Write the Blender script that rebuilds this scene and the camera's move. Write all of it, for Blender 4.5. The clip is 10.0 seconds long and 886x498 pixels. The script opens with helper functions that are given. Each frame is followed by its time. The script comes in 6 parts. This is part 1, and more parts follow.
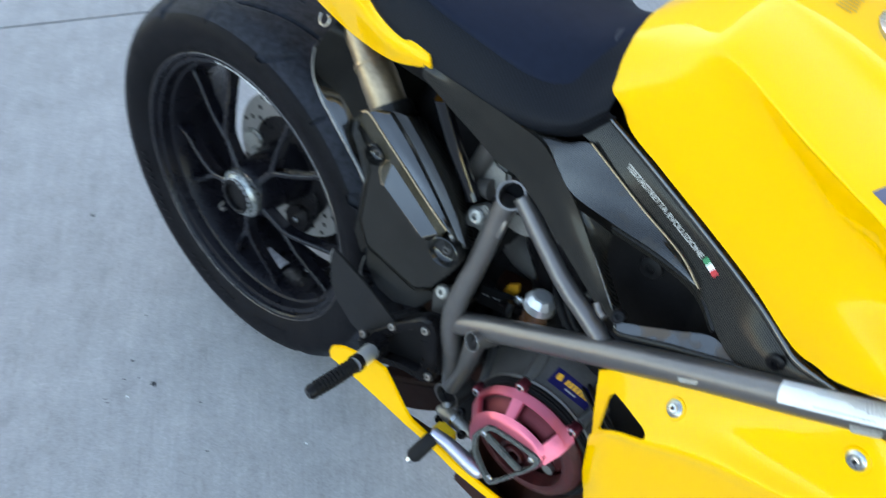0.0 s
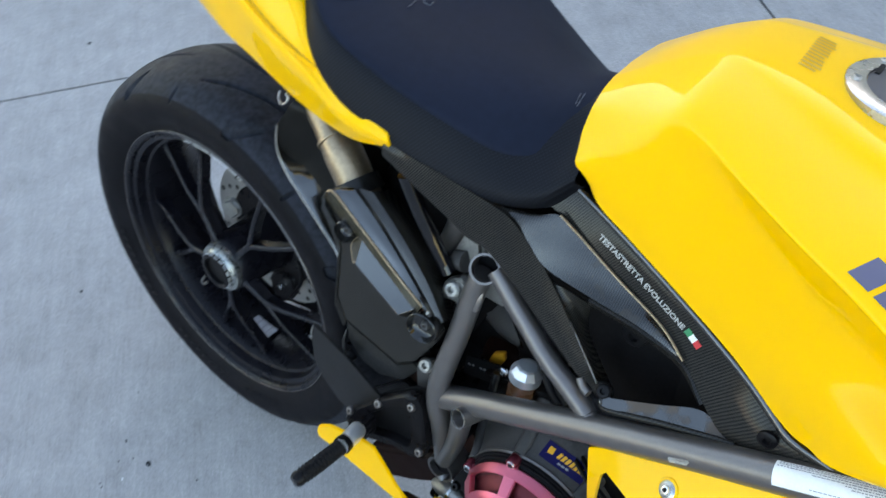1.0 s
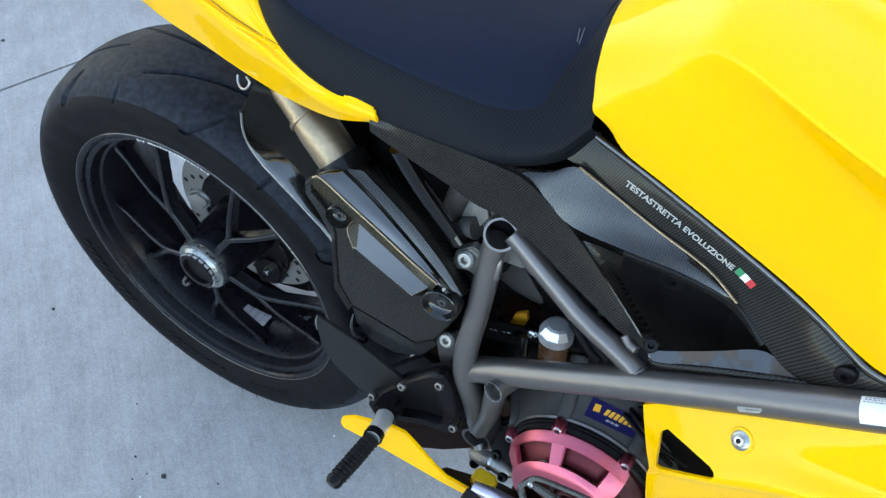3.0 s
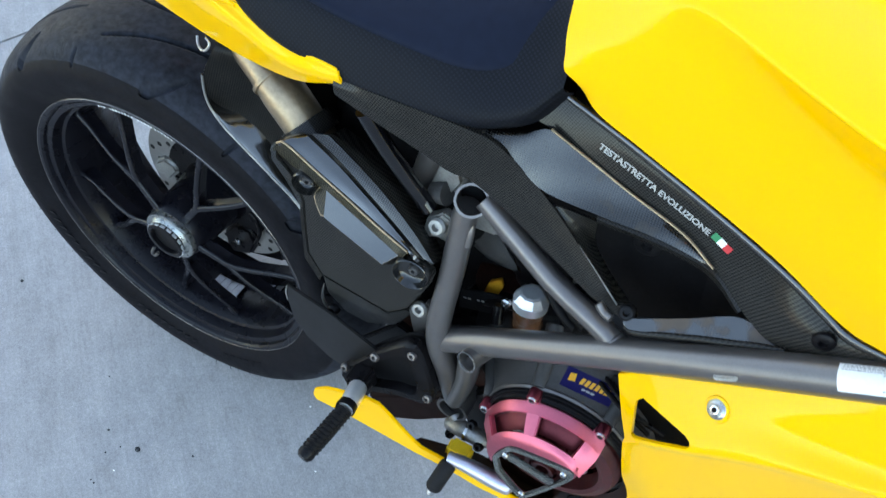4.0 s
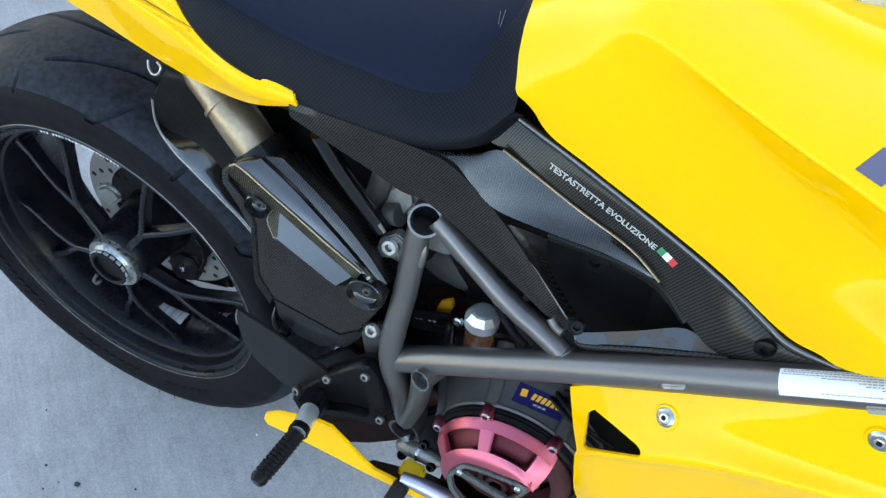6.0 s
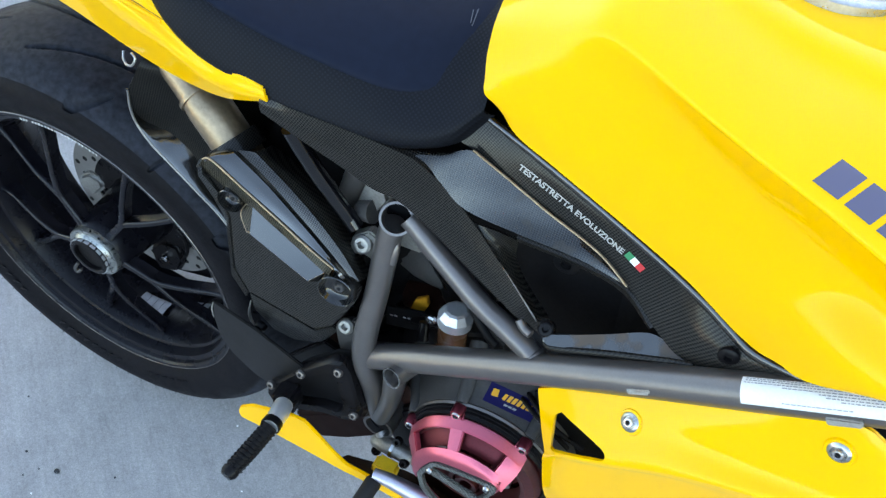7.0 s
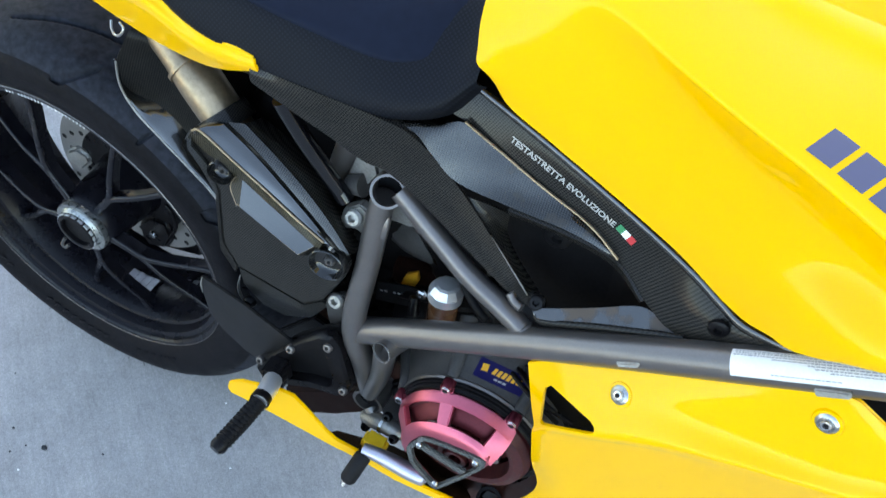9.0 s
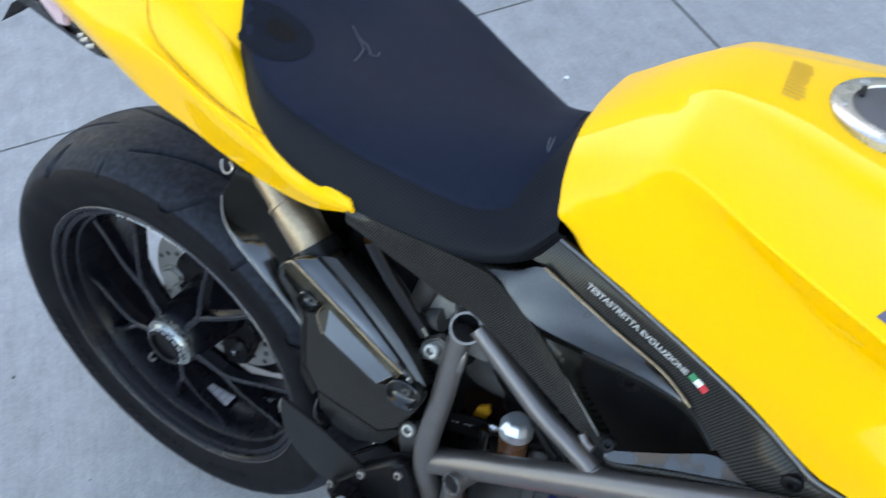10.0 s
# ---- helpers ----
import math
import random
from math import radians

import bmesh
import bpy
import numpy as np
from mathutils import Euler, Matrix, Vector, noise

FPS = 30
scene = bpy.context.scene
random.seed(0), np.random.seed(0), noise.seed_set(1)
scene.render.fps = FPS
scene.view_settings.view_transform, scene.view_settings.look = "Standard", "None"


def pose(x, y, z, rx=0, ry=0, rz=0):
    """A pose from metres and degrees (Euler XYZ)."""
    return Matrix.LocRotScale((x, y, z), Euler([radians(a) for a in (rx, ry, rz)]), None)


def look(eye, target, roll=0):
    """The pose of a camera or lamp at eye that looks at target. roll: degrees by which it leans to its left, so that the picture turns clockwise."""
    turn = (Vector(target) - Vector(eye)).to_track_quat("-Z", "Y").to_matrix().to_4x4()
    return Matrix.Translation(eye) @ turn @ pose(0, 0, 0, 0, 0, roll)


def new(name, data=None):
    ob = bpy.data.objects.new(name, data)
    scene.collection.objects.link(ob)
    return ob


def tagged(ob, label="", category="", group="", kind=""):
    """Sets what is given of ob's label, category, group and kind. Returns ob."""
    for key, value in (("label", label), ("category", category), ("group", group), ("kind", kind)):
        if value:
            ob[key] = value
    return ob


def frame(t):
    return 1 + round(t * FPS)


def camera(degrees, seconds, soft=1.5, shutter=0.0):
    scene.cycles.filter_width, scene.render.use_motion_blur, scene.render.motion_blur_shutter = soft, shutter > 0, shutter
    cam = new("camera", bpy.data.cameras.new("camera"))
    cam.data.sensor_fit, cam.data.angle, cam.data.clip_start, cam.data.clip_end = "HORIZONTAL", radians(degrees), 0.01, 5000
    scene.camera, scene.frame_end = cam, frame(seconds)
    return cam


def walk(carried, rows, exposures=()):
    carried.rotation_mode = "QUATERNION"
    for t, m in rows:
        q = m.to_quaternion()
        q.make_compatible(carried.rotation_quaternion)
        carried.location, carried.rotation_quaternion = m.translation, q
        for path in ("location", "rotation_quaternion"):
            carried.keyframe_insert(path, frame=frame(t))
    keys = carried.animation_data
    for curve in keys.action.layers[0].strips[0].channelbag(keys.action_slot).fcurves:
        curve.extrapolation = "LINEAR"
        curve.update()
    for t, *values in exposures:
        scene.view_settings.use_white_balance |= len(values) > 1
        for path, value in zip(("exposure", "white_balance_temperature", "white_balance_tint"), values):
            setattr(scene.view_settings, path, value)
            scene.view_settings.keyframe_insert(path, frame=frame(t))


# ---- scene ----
# A yellow sports motorcycle on its side stand on a concrete apron in open shade.
cam = camera(55.30, 10.0, soft=1.35, shutter=0.3)
ROWS = [
    (0.0, 0.8527, -0.4595, 1.304, 38.79, 1.58, 41.23),
    (0.2, 0.8765, -0.448, 1.321, 40.96, 3.58, 45.53),
    (0.5, 0.8842, -0.43, 1.3217, 42.04, 4.02, 46.3),
    (0.7, 0.8782, -0.4134, 1.3196, 39.67, 3.25, 44.97),
    (1.0, 0.8428, -0.3836, 1.3131, 40.15, 4.84, 38.55),
    (1.2, 0.8195, -0.3641, 1.3068, 39.83, 4.99, 33.84),
    (1.5, 0.7946, -0.3409, 1.2901, 36.17, 6.81, 29.76),
    (1.7, 0.7822, -0.3345, 1.2813, 34.98, 7.1, 27.8),
    (2.0, 0.7697, -0.3324, 1.2758, 34.8, 6.54, 27.03),
    (2.2, 0.7679, -0.3377, 1.2751, 34.66, 6.21, 26.93),
    (2.5, 0.7558, -0.3397, 1.2904, 36.85, 8.13, 29.77),
    (2.7, 0.7565, -0.351, 1.2932, 34.56, 8.87, 29.1),
    (3.8, 0.7538, -0.3288, 1.2723, 33.16, 7.58, 28.62),
    (4.0, 0.7581, -0.3304, 1.2679, 31.68, 8.06, 27.96),
    (4.2, 0.7604, -0.3385, 1.2643, 30.94, 7.22, 27.23),
    (4.5, 0.763, -0.3509, 1.2729, 32.03, 4.6, 26.19),
    (4.7, 0.765, -0.3575, 1.2813, 34.22, 2.8, 25.02),
    (5.0, 0.7641, -0.3582, 1.284, 35.13, 2.05, 23.47),
    (5.2, 0.7585, -0.3555, 1.2858, 34.93, 2.38, 22.82),
    (5.5, 0.7515, -0.3583, 1.2838, 34.1, 4.02, 23.33),
    (5.7, 0.7483, -0.3581, 1.2807, 33.47, 5.03, 24.34),
    (6.8, 0.7706, -0.3298, 1.2757, 33.26, 4.33, 25.45),
    (7.0, 0.7735, -0.333, 1.2765, 32.85, 4.24, 26.03),
    (7.3, 0.78, -0.3411, 1.2769, 32.83, 4.02, 26.51),
    (7.5, 0.7836, -0.347, 1.2798, 32.73, 4.0, 26.52),
    (8.0, 0.7838, -0.3542, 1.2792, 31.83, 3.8, 26.33),
    (8.5, 0.7789, -0.3483, 1.2723, 30.41, 3.48, 26.12),
    (8.7, 0.7764, -0.3438, 1.2698, 30.31, 3.41, 26.06),
    (9.0, 0.7741, -0.3407, 1.2696, 31.78, 3.4, 25.88),
    (9.3, 0.7731, -0.3378, 1.2783, 34.34, 3.53, 25.52),
    (9.5, 0.7753, -0.3362, 1.2838, 36.53, 3.59, 25.34),
    (9.7, 0.774, -0.3415, 1.2982, 38.66, 3.95, 26.3),
    (9.9, 0.7724, -0.3547, 1.3082, 40.78, 4.41, 29.03),
    (10.0, 0.7677, -0.3544, 1.3111, 40.23, 5.28, 30.44),
]
EXPOSURES = [(0.0, 2.26, 7420, 12), (0.6, 2.23, 7420, 13), (1.0, 2.10, 7520, 14), (1.5, 1.99, 7480, 17), (2.0, 1.97, 7470, 20), (2.5, 2.25, 7360, 15), (4.0, 2.32, 7370, 13), (5.0, 2.30, 7320, 13), (8.5, 2.30, 7320, 13), (10.0, 2.28, 7430, 16)]
walk(cam, [(t, pose(x, y, z, rx, ry, rz)) for t, x, y, z, rx, ry, rz in ROWS], EXPOSURES)

# ---- light: open shade: the low sun stands behind an added, unseen tall building ----
world = bpy.data.worlds.new("sky")
scene.world = world
world.use_nodes = True
wn = world.node_tree
sky = wn.nodes.new("ShaderNodeTexSky")
sky.sky_type = "NISHITA"
sky.sun_disc = False
sky.sun_elevation = radians(13)
sky.sun_rotation = radians(342)
sky.air_density, sky.dust_density, sky.ozone_density = 1.0, 0.9, 1.0
wn.links.new(sky.outputs[0], wn.nodes["Background"].inputs[0])
wn.nodes["Background"].inputs[1].default_value = 0.24
sun = new("sun", bpy.data.lights.new("sun", "SUN"))
sun.data.energy, sun.data.angle, sun.data.color = 4.5, radians(0.5), (1.0, 0.94, 0.86)
sun.matrix_world = look((0, 0, 0), (0.301, -0.927, -0.225))

LEAN = 12
R_TYRE = 0.32


# ---- materials ----
def mat(name, color, rough=0.5, metal=0.0, coat=0.0, coat_rough=0.03, spec=0.5, vary=0.0, vary_scale=40.0, bump=0.0, bump_scale=300.0):
    m = bpy.data.materials.new(name)
    m.use_nodes = True
    nt = m.node_tree
    b = nt.nodes["Principled BSDF"]
    b.inputs["Base Color"].default_value = (*color, 1)
    b.inputs["Roughness"].default_value = rough
    b.inputs["Metallic"].default_value = metal
    b.inputs["Coat Weight"].default_value = coat
    b.inputs["Coat Roughness"].default_value = coat_rough
    b.inputs["Specular IOR Level"].default_value = spec
    co = nt.nodes.new("ShaderNodeTexCoord")
    if vary:
        a, c = noise_node(nt, co, vary_scale, 5), noise_node(nt, co, vary_scale * 9, 3)
        mx = nt.nodes.new("ShaderNodeMath")
        mx.operation = "ADD"
        nt.links.new(a.outputs["Fac"], mx.inputs[0])
        nt.links.new(c.outputs["Fac"], mx.inputs[1])
        ramp = nt.nodes.new("ShaderNodeMapRange")
        ramp.inputs["From Min"].default_value, ramp.inputs["From Max"].default_value = 0.7, 1.3
        ramp.inputs["To Min"].default_value, ramp.inputs["To Max"].default_value = 1 - vary, 1 + vary
        nt.links.new(mx.outputs[0], ramp.inputs["Value"])
        hs = nt.nodes.new("ShaderNodeHueSaturation")
        hs.inputs["Color"].default_value = (*color, 1)
        nt.links.new(ramp.outputs[0], hs.inputs["Value"])
        nt.links.new(hs.outputs[0], b.inputs["Base Color"])
        rr = nt.nodes.new("ShaderNodeMapRange")
        rr.inputs["From Min"].default_value, rr.inputs["From Max"].default_value = 0.35, 0.65
        rr.inputs["To Min"].default_value, rr.inputs["To Max"].default_value = max(0.02, rough - 0.25 * vary), min(1, rough + 0.25 * vary)
        nt.links.new(a.outputs["Fac"], rr.inputs["Value"])
        nt.links.new(rr.outputs[0], b.inputs["Roughness"])
    if bump:
        n = noise_node(nt, co, bump_scale, 3)
        bp = nt.nodes.new("ShaderNodeBump")
        bp.inputs["Strength"].default_value, bp.inputs["Distance"].default_value = bump, 0.001
        nt.links.new(n.outputs["Fac"], bp.inputs["Height"])
        nt.links.new(bp.outputs[0], b.inputs["Normal"])
    return m


def noise_node(nt, co, scale, detail):
    n = nt.nodes.new("ShaderNodeTexNoise")
    n.inputs["Scale"].default_value, n.inputs["Detail"].default_value = scale, detail
    nt.links.new(co.outputs["Object"], n.inputs["Vector"])
    return n


def carbon(name, turn, gloss, tow, soft, ior=2.0, tint=(1.0, 0.90, 0.77), pitch=0.0016):
    """Clear-coated woven carbon: a fine twill of dark and grey tows."""
    m = mat(name, (0.012, 0.012, 0.012), 0.38, 0.0, gloss, soft, 0.1)
    m.node_tree.nodes["Principled BSDF"].inputs["Coat IOR"].default_value = ior
    nt = m.node_tree
    b = nt.nodes["Principled BSDF"]
    co = nt.nodes.new("ShaderNodeTexCoord")
    mp = nt.nodes.new("ShaderNodeMapping")
    mp.inputs["Rotation"].default_value = (0, radians(turn), 0)
    nt.links.new(co.outputs["Object"], mp.inputs["Vector"])
    sep = nt.nodes.new("ShaderNodeSeparateXYZ")
    nt.links.new(mp.outputs[0], sep.inputs[0])
    comb = nt.nodes.new("ShaderNodeCombineXYZ")
    for k, (o, f) in enumerate(((0, 0.7), (2, 0.45))):
        ad = nt.nodes.new("ShaderNodeMath")
        ad.operation = "MULTIPLY_ADD"
        ad.inputs[1].default_value = f
        nt.links.new(sep.outputs[1], ad.inputs[0])
        nt.links.new(sep.outputs[o], ad.inputs[2])
        nt.links.new(ad.outputs[0], comb.inputs[k])
    ch = nt.nodes.new("ShaderNodeTexChecker")
    ch.inputs["Scale"].default_value = 1 / pitch
    ch.inputs["Color1"].default_value = (0.002, 0.002, 0.002, 1)
    ch.inputs["Color2"].default_value = (tow * tint[0], tow * tint[1], tow * tint[2], 1)
    nt.links.new(comb.outputs[0], ch.inputs["Vector"])
    n = noise_node(nt, co, 30, 4)
    mix = nt.nodes.new("ShaderNodeMix")
    mix.data_type, mix.blend_type = "RGBA", "MULTIPLY"
    mix.inputs[0].default_value = 0.6
    nt.links.new(ch.outputs["Color"], mix.inputs[6])
    nt.links.new(n.outputs["Fac"], mix.inputs[7])
    nt.links.new(mix.outputs[2], b.inputs["Base Color"])
    rr = nt.nodes.new("ShaderNodeMapRange")
    rr.inputs["To Min"].default_value, rr.inputs["To Max"].default_value = 0.3, 0.55
    nt.links.new(ch.outputs["Fac"], rr.inputs["Value"])
    nt.links.new(rr.outputs[0], b.inputs["Roughness"])
    return m


YELLOW = mat("yellow_paint", (0.94, 0.485, 0.0010), 0.4, 0.0, 0.6, 0.03, 0.03, 0.012, 6)
YELLOW.node_tree.nodes["Principled BSDF"].inputs["Coat IOR"].default_value = 1.4
CARBON = carbon("carbon_weave", 35, 0.95, 0.022, 0.09, 2.0)
CARBON_CUP = carbon("carbon_weave_cup", 20, 0.9, 0.014, 0.08, 1.6)
CARBON_CREST = carbon("carbon_weave_crest", 20, 0.75, 0.05, 0.12, 1.6)
CARBON_INSET = carbon("carbon_weave_inset", 35, 0.9, 0.02, 0.07, 1.85)
CARBON_FLAT = carbon("carbon_weave_satin", 8, 0.12, 0.042, 0.12)
CARBON_LOW = carbon("carbon_weave_low", 8, 0.04, 0.050, 0.2)
# Darker, duller copy of the weave: the mudguard wall's shade is put into it.
CARBON_SHADED = carbon("carbon_weave_shaded", 20, 0.03, 0.022, 0.2)
CARBON_MOTTLED = carbon("carbon_weave_mottled", 35, 1.0, 0.03, 0.08, 1.95)
CARBON_SCUFFED = carbon("carbon_weave_scuffed", 35, 0.95, 0.03, 0.10, 1.6)
CARBON_GOLD = carbon("carbon_weave_amber", 20, 0.4, 0.09, 0.15, 1.8, (1.0, 0.80, 0.42))
CARBON_PALE = carbon("carbon_weave_pale", 40, 0.4, 0.22, 0.15, 1.6, (1.0, 1.0, 0.92), 0.0010)


def dust(m, lo, hi, film, scale, ripple):
    """A thin film of dirt in blotches over a lacquered surface, and a slow ripple in the lacquer."""
    nt = m.node_tree
    b = nt.nodes["Principled BSDF"]
    co = nt.nodes.new("ShaderNodeTexCoord")
    n = noise_node(nt, co, scale, 6)
    ramp = nt.nodes.new("ShaderNodeValToRGB")
    ramp.color_ramp.elements[0].position, ramp.color_ramp.elements[1].position = lo, hi
    nt.links.new(n.outputs["Fac"], ramp.inputs["Fac"])
    old = b.inputs["Base Color"].links[0].from_socket
    mix = nt.nodes.new("ShaderNodeMix")
    mix.data_type = "RGBA"
    mix.inputs[7].default_value = (*film, 1)
    nt.links.new(ramp.outputs["Color"], mix.inputs[0])
    nt.links.new(old, mix.inputs[6])
    nt.links.new(mix.outputs[2], b.inputs["Base Color"])
    dull = nt.nodes.new("ShaderNodeMapRange")
    dull.inputs["To Min"].default_value, dull.inputs["To Max"].default_value = b.inputs["Coat Weight"].default_value, b.inputs["Coat Weight"].default_value * 0.35
    nt.links.new(ramp.outputs["Color"], dull.inputs["Value"])
    nt.links.new(dull.outputs[0], b.inputs["Coat Weight"])
    w = noise_node(nt, co, 45, 2)
    bp = nt.nodes.new("ShaderNodeBump")
    bp.inputs["Strength"].default_value, bp.inputs["Distance"].default_value = ripple, 0.004
    nt.links.new(w.outputs["Fac"], bp.inputs["Height"])
    nt.links.new(bp.outputs[0], b.inputs["Coat Normal"])


# Ledge blotches: dust, and brown reflections put into the colour.
dust(CARBON_MOTTLED, 0.44, 0.50, (0.075, 0.050, 0.030), 17, 0.2)
dust(CARBON_SCUFFED, 0.53, 0.66, (0.045, 0.038, 0.030), 34, 0.03)
ANODISED = mat("black_anodised", (0.03, 0.029, 0.029), 0.42, 0.85, 0.0, 0.1, 0.5, 0.2, 30, 0.1, 600)
FRAME = mat("gunmetal_frame_paint", (0.162, 0.147, 0.140), 0.32, 0.72, 0.0, 0.1, 0.5, 0.06, 60)
BLACK = mat("satin_black_metal", (0.0062, 0.0054, 0.0060), 0.32, 0.0, 0.0, 0.1, 0.13, 0.25, 50, 0.15, 500)
WHEEL = mat("black_wheel_paint", (0.0052, 0.0050, 0.0072), 0.28, 0.0, 0.0, 0.15, 0.2, 0.3, 25, 0.05, 400)
SPOKE = mat("satin_black_spoke", (0.0055, 0.0053, 0.0078), 0.24, 0.0, 0.0, 0.15, 0.3, 0.25, 25, 0.05, 400)
DISC = mat("brushed_disc_steel", (0.27, 0.255, 0.245), 0.42, 0.6, 0.0, 0.1, 0.5, 0.12, 70)
RUBBER = mat("tyre_rubber", (0.0070, 0.0065, 0.0078), 0.5, 0.0, 0.0, 0.1, 0.06, 0.4, 22, 0.35, 700)
TREAD = mat("dusty_tread_rubber", (0.0180, 0.0200, 0.0265), 0.7, 0.0, 0.0, 0.1, 0.12, 0.6, 14, 0.5, 900)
PLASTIC = mat("black_plastic", (0.0095, 0.0088, 0.0092), 0.5, 0.0, 0.0, 0.1, 0.12, 0.2, 40, 0.2, 800)
SEAT = mat("seat_vinyl", (0.010, 0.011, 0.016), 0.55, 0.0, 0.0, 0.1, 0.12)


def dotted(m, pitch, lo, hi):
    """Diagonal rows of small raised dots pressed into the vinyl."""
    nt = m.node_tree
    b = nt.nodes["Principled BSDF"]
    co = nt.nodes.new("ShaderNodeTexCoord")
    flat = nt.nodes.new("ShaderNodeMapping")
    flat.inputs["Rotation"].default_value = (radians(-60), 0, 0)
    nt.links.new(co.outputs["Object"], flat.inputs["Vector"])
    turn = nt.nodes.new("ShaderNodeMapping")
    turn.inputs["Rotation"].default_value = (0, 0, radians(38))
    nt.links.new(flat.outputs[0], turn.inputs["Vector"])
    vo = nt.nodes.new("ShaderNodeTexVoronoi")
    vo.voronoi_dimensions = "2D"
    vo.inputs["Scale"].default_value, vo.inputs["Randomness"].default_value = 1 / pitch, 0.12
    nt.links.new(turn.outputs[0], vo.inputs["Vector"])
    r = nt.nodes.new("ShaderNodeValToRGB")
    r.color_ramp.elements[0].position, r.color_ramp.elements[1].position = 0.12, 0.42
    r.color_ramp.elements[0].color, r.color_ramp.elements[1].color = (*hi, 1), (*lo, 1)
    nt.links.new(vo.outputs["Distance"], r.inputs[0])
    nt.links.new(r.outputs[0], b.inputs["Base Color"])
    bp = nt.nodes.new("ShaderNodeBump")
    bp.inputs["Strength"].default_value, bp.inputs["Distance"].default_value, bp.invert = 0.25, 0.0008, True
    nt.links.new(vo.outputs["Distance"], bp.inputs["Height"])
    nt.links.new(bp.outputs[0], b.inputs["Normal"])


dotted(SEAT, 0.0030, (0.0042, 0.0048, 0.0068), (0.0105, 0.012, 0.017))
BOSS = mat("dull_boss_vinyl", (0.008, 0.0095, 0.014), 0.75, 0.0, 0.0, 0.1, 0.05, 0.2, 60, 0.1, 900)
SEAT_TOP = mat("seat_top_vinyl", (0.0075, 0.0105, 0.0205), 0.58, 0.0, 0.0, 0.1, 0.08, 0.12, 12, 0.08, 1200)
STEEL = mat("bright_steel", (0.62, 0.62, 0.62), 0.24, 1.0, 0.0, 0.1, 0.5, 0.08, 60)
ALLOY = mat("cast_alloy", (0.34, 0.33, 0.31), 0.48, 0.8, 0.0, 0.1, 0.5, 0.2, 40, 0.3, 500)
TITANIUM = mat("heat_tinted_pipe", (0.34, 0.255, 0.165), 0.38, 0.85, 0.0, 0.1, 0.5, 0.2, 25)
CASE = mat("grey_engine_case", (0.056, 0.052, 0.050), 0.55, 0.15, 0.0, 0.1, 0.5, 0.2, 45, 0.25, 600)
PINK = mat("pink_red_anodised", (0.60, 0.135, 0.185), 0.38, 0.95, 0.1, 0.2, 0.5, 0.06, 40)
RED = mat("red_clutch_plate", (0.055, 0.008, 0.008), 0.45, 0.2, 0.0, 0.1, 0.5, 0.35, 35)
LINER = mat("dull_red_anodised", (0.115, 0.018, 0.022), 0.42, 0.7, 0.0, 0.1, 0.5, 0.15, 40)
# Dark copy of PINK: the shade on the bosses is put into the colour.
PINK_SHADED = mat("pink_red_shaded", (0.17, 0.028, 0.042), 0.36, 0.9, 0.0, 0.1, 0.5, 0.1, 40)
RED_DARK = mat("dark_red_basket", (0.075, 0.014, 0.014), 0.3, 0.4, 0.0, 0.1, 0.5, 0.35, 35)
GLOSS_BLACK = mat("gloss_black_paint", (0.002, 0.002, 0.003), 0.3, 0.0, 1.0, 0.04, 0.05)
CAP_SILVER = mat("machined_cap", (0.78, 0.78, 0.78), 0.3, 0.7, 0.0, 0.1, 0.5, 0.05, 80)
FOIL = mat("dull_foil", (0.34, 0.36, 0.40), 0.35, 0.8, 0.0, 0.1, 0.5, 0.3, 90, 0.5, 200)
LID = mat("dull_grey_lid", (0.06, 0.06, 0.068), 0.45, 0.3, 0.0, 0.1, 0.5, 0.1, 60)
WASHER = mat("machined_washer", (0.46, 0.46, 0.45), 0.27, 1.0, 0.0, 0.1, 0.5, 0.15, 50)
NUT = mat("dull_nut_alloy", (0.30, 0.31, 0.30), 0.34, 0.9, 0.0, 0.1, 0.5, 0.45, 160, 0.3, 300)
SATIN = mat("satin_alloy", (0.50, 0.48, 0.55), 0.36, 0.9, 0.0, 0.1, 0.5, 0.1, 60)
WHITE = mat("white_label", (0.75, 0.75, 0.73), 0.4, 0.0, 0.0, 0.1, 0.5, 0.05, 60)
SILVER_INK = mat("silver_lettering", (0.38, 0.37, 0.35), 0.4)
NAVY = mat("navy_sticker", (0.008, 0.007, 0.06), 0.45, spec=0.15)
GOLD = mat("gold_print", (0.75, 0.36, 0.02), 0.4)
VIOLET = mat("violet_grey_lettering", (0.085, 0.075, 0.125), 0.35, 0.0, 0.6)
GREEN = mat("flag_green", (0.02, 0.22, 0.09), 0.4)
FLAGRED = mat("flag_red", (0.55, 0.03, 0.035), 0.4)
BROWN = mat("brown_fluid_and_dirt", (0.030, 0.0095, 0.0065), 0.42, 0.0, 0.0, 0.1, 0.2, 0.4, 30)
DIRT = mat("dried_brown_dirt", (0.055, 0.026, 0.012), 0.75, 0.0, 0.0, 0.1, 0.08, 0.4, 30)
SOOT = mat("soot_brown_steel", (0.0085, 0.0034, 0.0028), 0.6, 0.0, 0.0, 0.1, 0.06, 0.4, 22)
FLUID = mat("amber_fluid_cup", (0.12, 0.05, 0.022), 0.25, 0.0, 0.3, 0.1, 0.5, 0.2, 40)
AMBER = mat("amber_plastic", (0.72, 0.32, 0.02), 0.4, 0.0, 0.0, 0.1, 0.5, 0.1, 60)
ORANGE = mat("orange_plastic", (0.78, 0.46, 0.01), 0.4, 0.0, 0.0, 0.1, 0.5, 0.1, 60)
